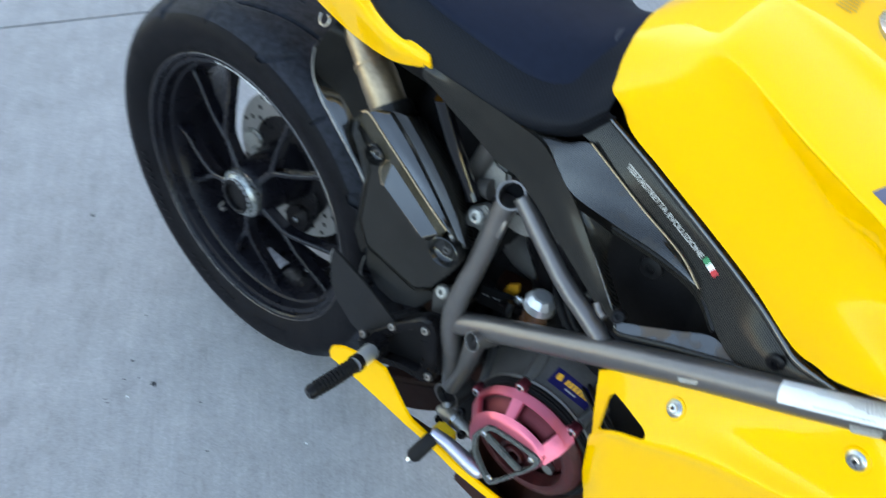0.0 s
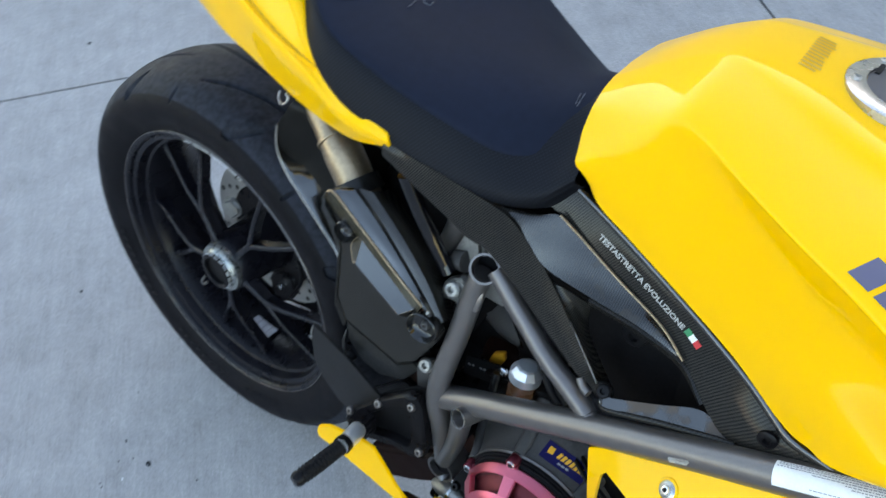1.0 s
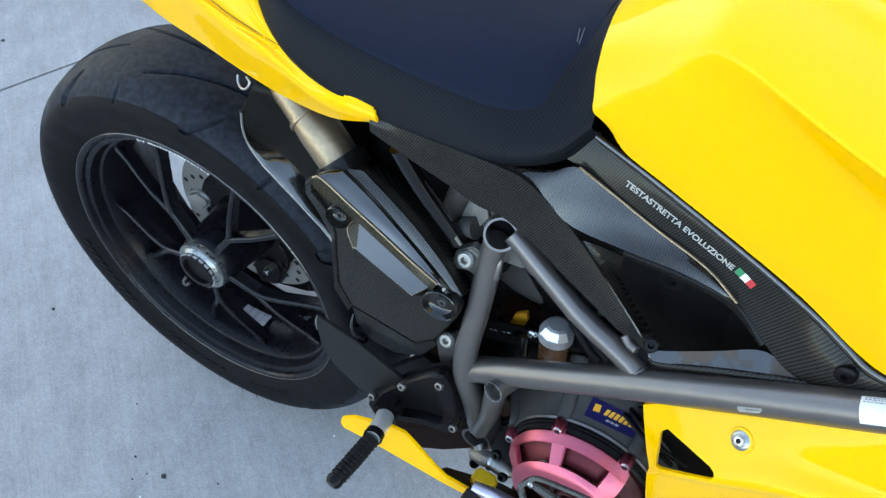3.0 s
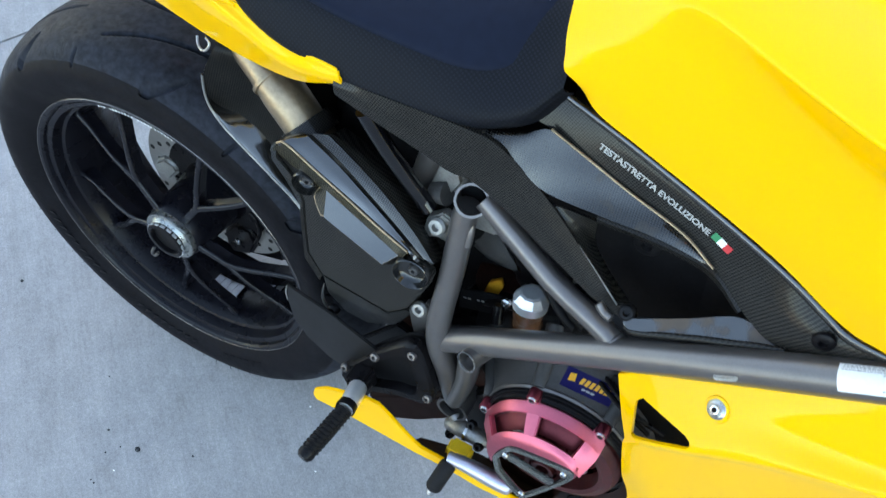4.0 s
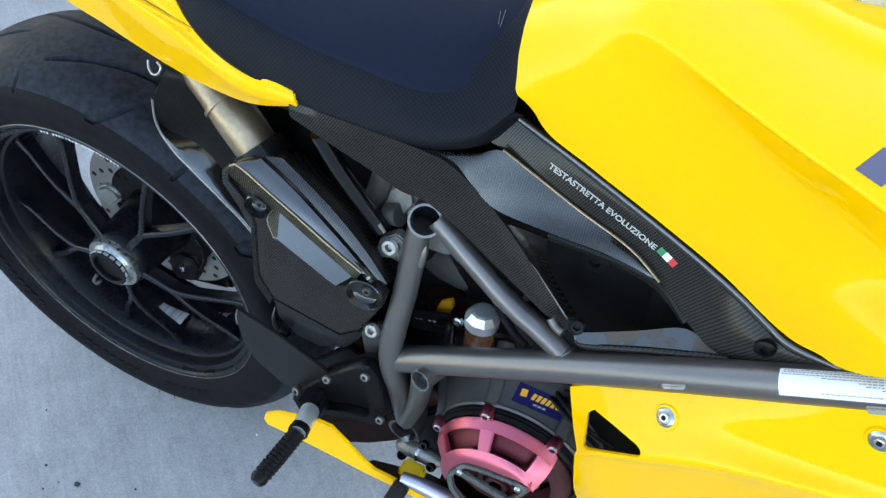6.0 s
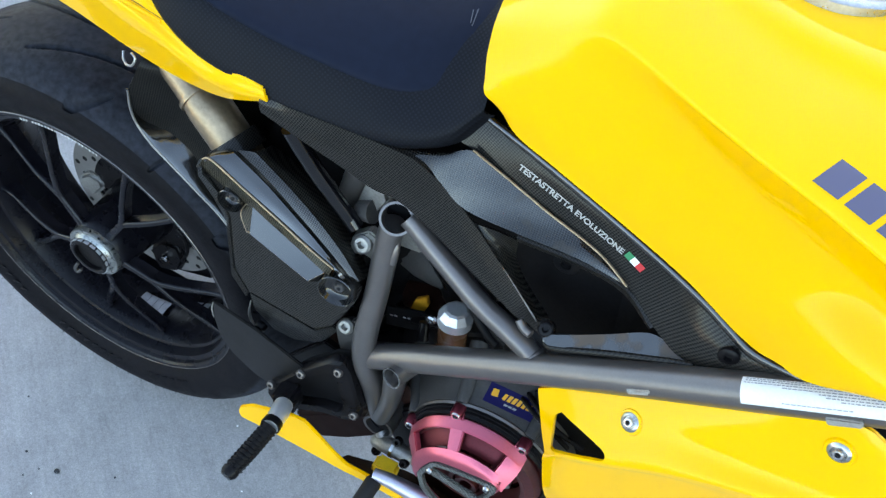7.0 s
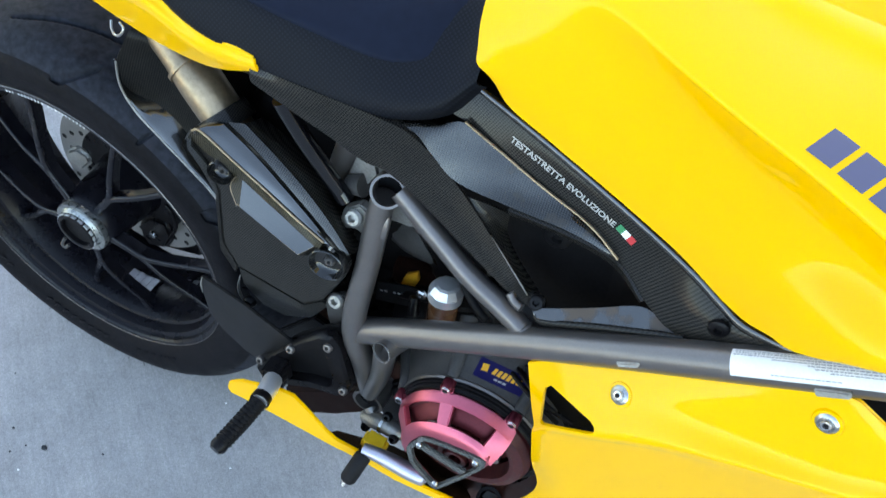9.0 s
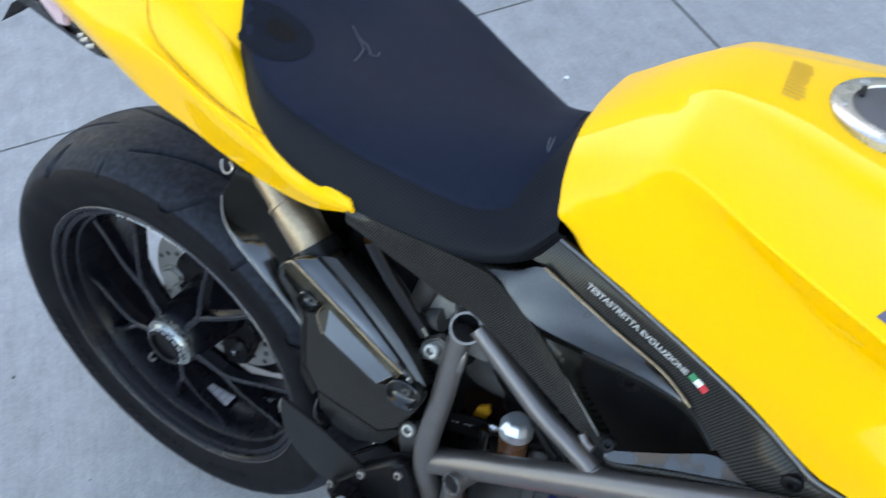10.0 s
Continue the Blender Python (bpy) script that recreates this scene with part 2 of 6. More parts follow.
INNER = mat("matte_black_lining", (0.0115, 0.0105, 0.0105), 0.9, 0.0, 0.0, 0.1, 0.02, 0.2, 30)
INK = mat("grey_print", (0.30, 0.30, 0.31), 0.5)


# ---- mesh helpers ----
def part(name, bm, material, parent=None, label="", sharp=38):
    bmesh.ops.recalc_face_normals(bm, faces=bm.faces)
    for f in bm.faces:
        f.smooth = True
    limit = radians(sharp)
    for e in bm.edges:
        e.smooth = len(e.link_faces) != 2 or e.calc_face_angle(0) < limit
    me = bpy.data.meshes.new(name)
    bm.to_mesh(me)
    bm.free()
    me.materials.append(material)
    ob = new(name, me)
    if parent:
        ob.parent = parent if parent.parent is None or parent.parent.parent is None else parent.parent
    return tagged(ob, label) if label else ob


def twin(ob, m, parent=None):
    """Another object on the same mesh, moved by m."""
    o = new(ob.name.split(".")[0], ob.data)
    o.parent = parent or ob.parent
    o.matrix_local = m
    return o


def spline(pts, n):
    """Catmull-Rom through the points, n steps a span."""
    p = [Vector(v) for v in pts]
    p = [2 * p[0] - p[1], *p, 2 * p[-1] - p[-2]]
    out = []
    for i in range(1, len(p) - 2):
        a, b, c, d = p[i - 1:i + 3]
        for k in range(n):
            t = k / n
            out.append(0.5 * (2 * b + (c - a) * t + (2 * a - 5 * b + 4 * c - d) * t * t + (3 * b - a - 3 * c + d) * t ** 3))
    return out + [p[-2]]


def tube(path, r, n=1, sides=20, bore=0.0, bm=None):
    """A round bar along a path; r is a number or one per point; bore > 0 leaves its ends open."""
    bm = bm or bmesh.new()
    rad = r if isinstance(r, (list, tuple)) else [r] * len(path)
    pts = spline([(*p, q) for p, q in zip([tuple(v) for v in path], rad)], n) if n > 1 else [Vector((*p, q)) for p, q in zip(path, rad)]
    rings, side = [], None
    for i, v in enumerate(pts):
        a, b = pts[max(i - 1, 0)].to_3d(), pts[min(i + 1, len(pts) - 1)].to_3d()
        d = (b - a).normalized()
        side = (side - d * side.dot(d)).normalized() if side else d.orthogonal().normalized()
        up = d.cross(side)
        rings.append([(v.to_3d(), side, up, v[3])])
    def ring(k, shrink):
        c, s, u, q = rings[k][0]
        return [bm.verts.new(c + (s * math.cos(2 * math.pi * j / sides) + u * math.sin(2 * math.pi * j / sides)) * (q - shrink)) for j in range(sides)]
    def skin(loops):
        for A, B in zip(loops, loops[1:]):
            for j in range(sides):
                bm.faces.new((A[j], A[(j + 1) % sides], B[(j + 1) % sides], B[j]))
    outer = [ring(k, 0) for k in range(len(rings))]
    skin(outer)
    if bore:
        inner = [ring(k, bore) for k in range(len(rings))]
        skin([outer[0], *inner, outer[-1]])
    else:
        bm.faces.new(outer[0]), bm.faces.new(outer[-1])
    return bm


def lathe(profile, center, axis="y", steps=64, closed=False, bm=None, a0=0.0, a1=360.0):
    """Turn a profile of (radius, along) round an axis through center."""
    bm = bm or bmesh.new()
    full = a1 - a0 >= 359.9
    cnt = steps if full else steps + 1
    rows = []
    for k in range(cnt):
        a = radians(a0 + (a1 - a0) * k / steps)
        ca, sa = math.cos(a), math.sin(a)
        if axis == "y":
            rows.append([bm.verts.new((center[0] + r * ca, center[1] + h, center[2] + r * sa)) for r, h in profile])
        else:
            rows.append([bm.verts.new((center[0] + r * ca, center[1] + r * sa, center[2] + h)) for r, h in profile])
    m = len(profile)
    for k in range(cnt if full else steps):
        A, B = rows[k], rows[(k + 1) % cnt]
        for j in range(m if closed else m - 1):
            bm.faces.new((A[j], A[(j + 1) % m], B[(j + 1) % m], B[j]))
    if not full and closed:
        bm.faces.new(rows[0]), bm.faces.new(rows[-1])
    return bm


def panel(pts, thick=0.003, bevel=0.0012, back=(0, 1, 0), seg=2, bm=None):
    """A sheet with the outline pts, thickened along back and with rounded edges."""
    own = bmesh.new()
    vs = [own.verts.new(p) for p in pts]
    f = own.faces.new(vs)
    ext = bmesh.ops.extrude_face_region(own, geom=[f])
    nv = [g for g in ext["geom"] if isinstance(g, bmesh.types.BMVert)]
    bmesh.ops.translate(own, verts=nv, vec=Vector(back).normalized() * thick)
    bmesh.ops.recalc_face_normals(own, faces=own.faces)
    if bevel:
        bmesh.ops.bevel(own, geom=list(own.edges), offset=bevel, segments=seg, affect="EDGES", clamp_overlap=True)
    bmesh.ops.triangulate(own, faces=[f for f in own.faces if len(f.verts) > 4])
    if bm is None:
        return own
    join(bm, own)
    return bm


def join(bm, other):
    idx = {v: bm.verts.new(v.co) for v in other.verts}
    for f in other.faces:
        try:
            bm.faces.new([idx[v] for v in f.verts])
        except ValueError:
            pass
    other.free()


def net(rows, nu=5, nv=5, thick=0.003, closed=False):
    """A smooth skin through rows of control points, with thickness inwards."""
    cols = [spline(r, nu) for r in rows]
    grid = [spline([c[k] for c in cols], nv) for k in range(len(cols[0]))]
    bm = bmesh.new()
    V = [[bm.verts.new(p) for p in line] for line in grid]
    for A, B in zip(V, V[1:]):
        for j in range(len(A) - 1):
            bm.faces.new((A[j], A[j + 1], B[j + 1], B[j]))
    if thick:
        bm.normal_update()
        W = [[bm.verts.new(v.co - v.normal * thick) for v in line] for line in V]
        for A, B in zip(W, W[1:]):
            for j in range(len(A) - 1):
                bm.faces.new((A[j], B[j], B[j + 1], A[j + 1]))
        n, m = len(V), len(V[0])
        for j in range(m - 1):
            bm.faces.new((V[0][j], W[0][j], W[0][j + 1], V[0][j + 1]))
            bm.faces.new((V[-1][j], V[-1][j + 1], W[-1][j + 1], W[-1][j]))
        for i in range(n - 1):
            bm.faces.new((V[i][0], V[i + 1][0], W[i + 1][0], W[i][0]))
            bm.faces.new((V[i][-1], W[i][-1], W[i + 1][-1], V[i + 1][-1]))
    return bm


def aim(bm, at, normal):
    """Turn a mesh that faces the right side about a point, so that it faces along normal."""
    q = Vector((0, -1, 0)).rotation_difference(Vector(normal).normalized()).to_matrix().to_4x4()
    at = Vector(at)
    bmesh.ops.transform(bm, matrix=Matrix.Translation(at) @ q @ Matrix.Translation(-at), verts=bm.verts)
    return bm


def decal(name, target, quad, material, parent, n, nu=6, nv=4, lift=0.0006, label=""):
    """A thin patch laid on another mesh: the quad's grid is dropped onto it along -n."""
    bpy.context.view_layer.update()
    q, n = [Vector(p) for p in quad], Vector(n).normalized()
    bm, rows = bmesh.new(), []
    for i in range(nu + 1):
        a, b = q[0].lerp(q[1], i / nu), q[3].lerp(q[2], i / nu)
        rows.append([bm.verts.new(laid(target, a.lerp(b, j / nv), n, lift)) for j in range(nv + 1)])
    for A, B in zip(rows, rows[1:]):
        for j in range(nv):
            bm.faces.new((A[j], A[j + 1], B[j + 1], B[j]))
    return part(name, bm, material, parent, label)


def laid(target, p, n, lift):
    hit, place, normal, _ = target.ray_cast(p + n * 0.06, -n, distance=0.16)
    return place + n * lift if hit else p + n * lift


def box(c, size, bevel=0.002, rot=None, seg=2):
    bm = bmesh.new()
    bmesh.ops.create_cube(bm, size=1, matrix=Matrix.Diagonal((*size, 1)))
    if bevel:
        bmesh.ops.bevel(bm, geom=list(bm.edges), offset=bevel, segments=seg, affect="EDGES", clamp_overlap=True)
    m = Matrix.Translation(c) @ (rot.to_4x4() if rot else Matrix())
    bmesh.ops.transform(bm, matrix=m, verts=bm.verts)
    return bm


def mirrored(rows):
    """Control rows from the right edge to the middle, carried on to the left edge."""
    return [list(r) + [(x, -y, z) for x, y, z in reversed(r[:-1])] for r in rows]


def bolt(parent, at, r=0.008, h=0.005, material=STEEL, name="bolt", n=None):
    """A button-head socket bolt that faces the right side or along n."""
    bm = lathe([(0.0001, 0.001), (r * 0.32, 0.001), (r * 0.42, -h), (r * 0.75, -h * 0.95), (r, -h * 0.35), (r, 0.002)], at, "y", 20)
    return part(name, aim(bm, at, n) if n else bm, material, parent)


def plate_with_window(pts, k, thick):
    """A flat plate with a rounded outer rim and an opening of the same shape, k times its size."""
    o = bmesh.new()
    v = [Vector(p) for p in pts]
    c = sum(v, Vector()) / len(v)
    b = Vector((0, thick, 0))
    L = [[o.verts.new(p + b * 0.25 + (p - c).normalized() * 0.0), o.verts.new(c + (p - c) * 0.95), o.verts.new(c + (p - c) * (k + 0.04)), o.verts.new(c + (p - c) * k + b * 0.25), o.verts.new(c + (p - c) * k + b), o.verts.new(p + b)] for p in v]
    for i in range(len(L)):
        A, B = L[i], L[(i + 1) % len(L)]
        for j in range(6):
            o.faces.new((A[j], A[(j + 1) % 6], B[(j + 1) % 6], B[j]))
    return o


# ---- setting ----
def concrete():
    m = mat("broom_finished_concrete", (0.40, 0.39, 0.365), 0.85)
    nt = m.node_tree
    b = nt.nodes["Principled BSDF"]
    co = nt.nodes.new("ShaderNodeTexCoord")
    big, mid, fine = noise_node(nt, co, 1.6, 6), noise_node(nt, co, 14, 6), noise_node(nt, co, 420, 3)
    ramp = nt.nodes.new("ShaderNodeValToRGB")
    ramp.color_ramp.elements[0].position, ramp.color_ramp.elements[1].position = 0.3, 0.72
    ramp.color_ramp.elements[0].color, ramp.color_ramp.elements[1].color = (0.253, 0.243, 0.242, 1), (0.304, 0.293, 0.291, 1)
    nt.links.new(big.outputs["Fac"], ramp.inputs[0])
    def mult(a, n, lo, hi, f0=0.3, f1=0.7):
        r = nt.nodes.new("ShaderNodeMapRange")
        r.inputs["From Min"].default_value, r.inputs["From Max"].default_value = f0, f1
        r.inputs["To Min"].default_value, r.inputs["To Max"].default_value = lo, hi
        nt.links.new(n.outputs["Fac"], r.inputs["Value"])
        x = nt.nodes.new("ShaderNodeMix")
        x.data_type, x.blend_type = "RGBA", "MULTIPLY"
        x.inputs[0].default_value = 1.0
        nt.links.new(a, x.inputs[6])
        nt.links.new(r.outputs[0], x.inputs[7])
        return x.outputs[2]
    c = mult(ramp.outputs[0], mid, 0.90, 1.10)
    c = mult(c, noise_node(nt, co, 75, 5), 0.92, 1.07)
    c = mult(c, noise_node(nt, co, 190, 2), 0.93, 1.06, 0.38, 0.62)
    turn = nt.nodes.new("ShaderNodeMapping")
    turn.inputs["Rotation"].default_value = (0, 0, radians(-49.6))
    nt.links.new(co.outputs["Object"], turn.inputs["Vector"])
    for across, along, lo, hi in ((34, 6, 0.96, 1.05), (190, 11, 0.95, 1.06)):
        broom = nt.nodes.new("ShaderNodeMapping")
        broom.inputs["Scale"].default_value = (across, along, 1)
        nt.links.new(turn.outputs[0], broom.inputs["Vector"])
        streak = nt.nodes.new("ShaderNodeTexNoise")
        streak.inputs["Scale"].default_value, streak.inputs["Detail"].default_value = 1.0, 3
        nt.links.new(broom.outputs[0], streak.inputs["Vector"])
        c = mult(c, streak, lo, hi, 0.35, 0.68)
    c = mult(c, fine, 0.82, 1.12)
    nt.links.new(c, b.inputs["Base Color"])
    bp = nt.nodes.new("ShaderNodeBump")
    bp.inputs["Strength"].default_value, bp.inputs["Distance"].default_value = 0.35, 0.002
    nt.links.new(fine.outputs["Fac"], bp.inputs["Height"])
    nt.links.new(bp.outputs[0], b.inputs["Normal"])
    return m


def ground():
    """Concrete bays with sawn joints; one crossing of two joints lies behind the machine."""
    u = Vector((0.648, 0.762, 0)).normalized()
    v = Vector((-u.y, u.x, 0))
    o = Vector((-0.97, 0.411, 0))
    k = Vector((0.285, 1.478, 0)) - o
    a_cross = k.dot(u)
    gap = 0.004
    m, joint_mat = concrete(), mat("joint_shadow_and_dirt", (0.06, 0.055, 0.05), 0.9, vary=0.3)
    bm = bmesh.new()
    edges_u = [-300, a_cross - 7.2, a_cross - 3.6, a_cross, a_cross + 3.6, a_cross + 7.2, 300]
    edges_v = [-300, -7.2, -3.6, 0.0, 3.6, 7.2, 300]
    for i in range(6):
        for j in range(6):
            p = [o + u * (edges_u[i + a] + (gap if a == 0 else -gap)) + v * (edges_v[j + b] + (gap if b == 0 else -gap)) for a, b in ((0, 0), (1, 0), (1, 1), (0, 1))]
            top = [bm.verts.new(q) for q in p]
            low = [bm.verts.new(q + Vector((0, 0, -0.012))) for q in p]
            bm.faces.new(top)
            for s in range(4):
                bm.faces.new((top[s], low[s], low[(s + 1) % 4], top[(s + 1) % 4]))
    g = part("ground", bm, m)
    tagged(g, "light grey broom-finished concrete apron with sawn joints", "ground", kind="structure")
    bm = bmesh.new()
    bm.faces.new([bm.verts.new((x, y, -0.008)) for x, y in ((-300, -300), (300, -300), (300, 300), (-300, 300))])
    # Its colour holds the joint's shadow as well as dirt.
    part("joint_bed", bm, joint_mat, g, "joint filler, dark with dirt and painted-in shadow")


ground()


def building(label, y, height, color):
    """A plain building wall with a parapet, added to shape the light and close the yard; neither comes into view but in
    reflections.
    """
    stucco = mat("painted_stucco", color, 0.85, vary=0.12, vary_scale=3.0, bump=0.4, bump_scale=120)
    b = part("building", box((0.5, y, height / 2), (44, 0.5, height), 0.02), stucco)
    tagged(b, label, "building", kind="structure")
    part("parapet_cap", box((0.5, y, height + 0.06), (44.1, 0.6, 0.12), 0.02), mat("parapet_cap", (0.34, 0.34, 0.33), 0.6, vary=0.1), b)


building("unseen tall stucco building added to shade the apron", 14.0, 8.6, (0.36, 0.34, 0.31))
building("unseen low stucco building added across the yard", -14.0, 2.2, (0.36, 0.35, 0.33))


def pebble(x, y, size, seed, label, color):
    rnd = random.Random(seed)
    bm = bmesh.new()
    bmesh.ops.create_icosphere(bm, subdivisions=2, radius=size)
    for v in bm.verts:
        v.co = Vector((v.co.x * 1.25, v.co.y, v.co.z * 0.6)) * rnd.uniform(0.85, 1.12) + Vector((x, y, size * 0.5))
    p = part("pebble", bm, color, None, "", 20)
    tagged(p, label, "pebble", "crumbs on the concrete")


GRIT = mat("dark_grit", (0.03, 0.032, 0.036), 0.9, vary=0.3)
CRUMB = mat("pale_crumb", (0.72, 0.72, 0.7), 0.8, vary=0.1)
for n, (px, py, sz) in enumerate(((-0.056, -0.256, 0.0040), (-0.125, -0.251, 0.0021), (-0.087, -0.265, 0.0013), (-0.104, -0.284, 0.0015), (0.037, -0.224, 0.0016), (-0.188, -0.175, 0.0014), (-0.089, -0.332, 0.0016), (0.118, -0.275, 0.0016), (-0.097, -0.330, 0.0012), (-0.48, -0.095, 0.003), (-1.19, 0.44, 0.0042))):
    pebble(px, py, sz, n, "small dark crumb lying on the concrete", GRIT)
for n, (px, py, sz) in enumerate(((-0.071, -0.301, 0.0014), (0.235, -0.157, 0.0014), (0.169, -0.070, 0.0016))):
    pebble(px, py, sz, n + 40, "small pale crumb lying on the concrete", CRUMB)
pebble(0.096, 1.138, 0.0055, 9, "small pale crumb lying on the concrete", CRUMB)

# ---- the motorcycle: built upright, then leaned on its stand ----
bike = new("motorcycle")
tagged(bike, "yellow sports motorcycle with carbon panels leaning on its stand", "motorcycle")
bike.matrix_world = Matrix.Translation((0, 0, 0.0021)) @ pose(0, 0, 0, -LEAN, 0, 0)
HUB = (0.0, 0.0, R_TYRE)


def blade(path, width, depth):
    """A rib of chamfered section along a path in the wheel's plane, a rounded front bar with a thinner web behind it."""
    bm, rings = bmesh.new(), []
    for k, p in enumerate(path):
        d = path[min(k + 1, len(path) - 1)] - path[max(k - 1, 0)]
        d = Vector((d.x, 0, d.z)).normalized()
        n = Vector((-d.z, 0, d.x))
        w, h = width[k], depth[k]
        rings.append([bm.verts.new(p + n * (w * a) + Vector((0, h * b, 0))) for a, b in ((-0.3, 0), (0.3, 0), (0.5, 0.09), (0.5, 0.2), (0.26, 0.28), (0.26, 1), (-0.26, 1), (-0.26, 0.28), (-0.5, 0.2), (-0.5, 0.09))])
    for A, B in zip(rings, rings[1:]):
        for i in range(10):
            bm.faces.new((A[i], A[(i + 1) % 10], B[(i + 1) % 10], B[i]))
    bm.faces.new(rings[0]), bm.faces.new(rings[-1])
    return bm


def rear_wheel():
    w = new("rear_wheel")
    w.parent = bike
    tagged(w, "black forged rear wheel with a wide road tyre")
    # tyre, with tread grooves cut into its skin
    prof = spline([(0.2165, -0.066, 0), (0.226, -0.0775, 0), (0.243, -0.088, 0), (0.262, -0.0935, 0), (0.279, -0.0915, 0), (0.293, -0.0825, 0), (0.3055, -0.066, 0), (0.3130, -0.043, 0), (0.3172, -0.02, 0), (0.3182, 0, 0)], 13)
    prof = [(p.x, p.y) for p in prof]
    prof = prof + [(r, -y) for r, y in reversed(prof[:-1])]
    N, M = 1440, len(prof)
    ang = np.arange(N) * 2 * np.pi / N
    pr, py = np.array(prof).T
    rad = np.repeat(pr[None], N, 0)
    yy = np.repeat(py[None], N, 0)
    pitches = 8
    step = 2 * np.pi / pitches
    for side in (-1, 1):
        local = (ang + (0.0 if side < 0 else step / 2)) % step / step
        for (u0, y0), (u1, y1), bend, width in (((0.52, 0.058), (0.71, 0.086), 0.007, 0.0054), ((0.30, 0.012), (1.053, 0.0525), -0.008, 0.0026), ((0.155, 0.077), (0.180, 0.088), 0.0, 0.0030)):
            for shift in (0, 1):
                t = np.clip(((local[:, None] + shift) - u0) / (u1 - u0), -0.2, 1.2)
                centre = y0 + (y1 - y0) * t + bend * np.sin(np.pi * np.clip(t, 0, 1)) * 1.0
                slope = np.hypot(1, (y1 - y0) / ((u1 - u0) * step * 0.31))
                d = np.abs(side * yy - centre) / slope
                inside = (t > 0) & (t < 1) & (pr[None] > 0.283)
                taper = np.clip(np.minimum(t, 1 - t) * 8, 0, 1)
                cut = np.clip((width * (0.45 + 0.55 * taper) - d) / 0.0020 + 0.2, 0, 1) * inside
                rad = np.minimum(rad, pr[None] - 0.008 * cut)
    co = np.stack([rad * np.cos(ang)[:, None], yy, rad * np.sin(ang)[:, None] + R_TYRE], -1).reshape(-1, 3)
    i, j = np.meshgrid(np.arange(N), np.arange(M - 1), indexing="ij")
    i2 = (i + 1) % N
    faces = np.stack([i * M + j, i * M + j + 1, i2 * M + j + 1, i2 * M + j], -1).reshape(-1, 4)
    me = bpy.data.meshes.new("tyre")
    me.from_pydata(co.tolist(), [], faces.tolist())
    me.shade_smooth()
    me.materials.append(RUBBER)
    me.materials.append(TREAD)
    on_tread = (np.abs(py) < 0.087) & (pr > 0.279)
    me.polygons.foreach_set("material_index", (on_tread[j] & on_tread[j + 1]).astype(np.int32).reshape(-1))
    ty = new("tyre", me)
    ty.parent = w
    tagged(ty, "worn black road tyre with curved tread grooves")
    # short rubber vent hairs left by the mould
    rnd = random.Random(21)
    for k in range(22):
        a = radians(178 + 5.2 * k + rnd.uniform(-1.5, 1.5))
        r0, y0 = rnd.choice(((0.2865, -0.0868), (0.2745, -0.0918), (0.2935, -0.0820)))
        q = Vector((r0 * math.cos(a), y0, R_TYRE + r0 * math.sin(a)))
        d = Vector((math.cos(a + rnd.uniform(-0.5, 0.5)), -0.7, math.sin(a + rnd.uniform(-0.5, 0.5)))) * rnd.uniform(0.003, 0.0055)
        part("vent_hair", tube([q, q + d], [0.0006, 0.0003], 1, 6), RUBBER, ty)
    # raised sidewall lettering, too worn to read
    for k in range(30):
        if k in (9, 10, 11, 12, 21, 22, 23):
            continue
        a = radians(-168 + 3.6 * k)
        part("sidewall_mark", box((0.2515 * math.cos(a), -0.0912, R_TYRE + 0.2515 * math.sin(a)), (0.012, 0.0013, 0.009), 0.0004, Euler((radians(-14), -a, 0)).to_matrix(), 1), RUBBER, ty)
    # rim
    half = [(0.2185, -0.066), (0.2285, -0.0762), (0.2295, -0.0795), (0.2275, -0.0808), (0.2235, -0.0802), (0.2205, -0.0775), (0.2190, -0.0725), (0.2150, -0.0718), (0.2120, -0.0704), (0.2105, -0.0650), (0.2085, -0.0560), (0.2045, -0.0540), (0.2028, -0.050), (0.1975, -0.034), (0.1935, -0.012)]
    full = half + [(0.1935, 0.012)] + [(r, -y) for r, y in reversed(half[:-1])]
    part("rim", lathe(full, HUB, "y", 128), WHEEL, w, "black painted rim barrel with a grey lip line", 26)
    part("lip_line", lathe([(0.2272, -0.0806), (0.2282, -0.0812), (0.2290, -0.0804)], HUB, "y", 128), FRAME, w, "grey line along the rim lip")
    # five Y spokes: deep blades with a narrow front ridge
    for k in range(5):
        a0 = radians(121 - 72 * k)
        def at(r, da, y):
            return Vector((r * math.cos(a0 + da), y, R_TYRE + r * math.sin(a0 + da)))
        bm = blade([at(0.030, 0, -0.070), at(0.055, 0, -0.068), at(0.092, 0, -0.066)], (0.016, 0.0115, 0.0098), (0.022, 0.021, 0.020))
        for sg in (-1, 1):
            join(bm, blade([at(0.084, 0.0, -0.066), at(0.100, 0.055 * sg, -0.0655), at(0.125, 0.150 * sg, -0.062), at(0.150, 0.208 * sg, -0.056), at(0.178, 0.245 * sg, -0.049), at(0.206, 0.262 * sg, -0.046)], (0.0092, 0.0088, 0.0082, 0.0080, 0.0086, 0.013), (0.020, 0.020, 0.020, 0.020, 0.021, 0.026)))
        part("spoke", bm, SPOKE, w, sharp=50)
    part("hub", lathe([(0.0001, 0.06), (0.05, 0.06), (0.054, 0.03), (0.048, -0.012), (0.045, -0.05), (0.043, -0.066), (0.040, -0.070), (0.0001, -0.071)], HUB, "y", 48), WHEEL, w)
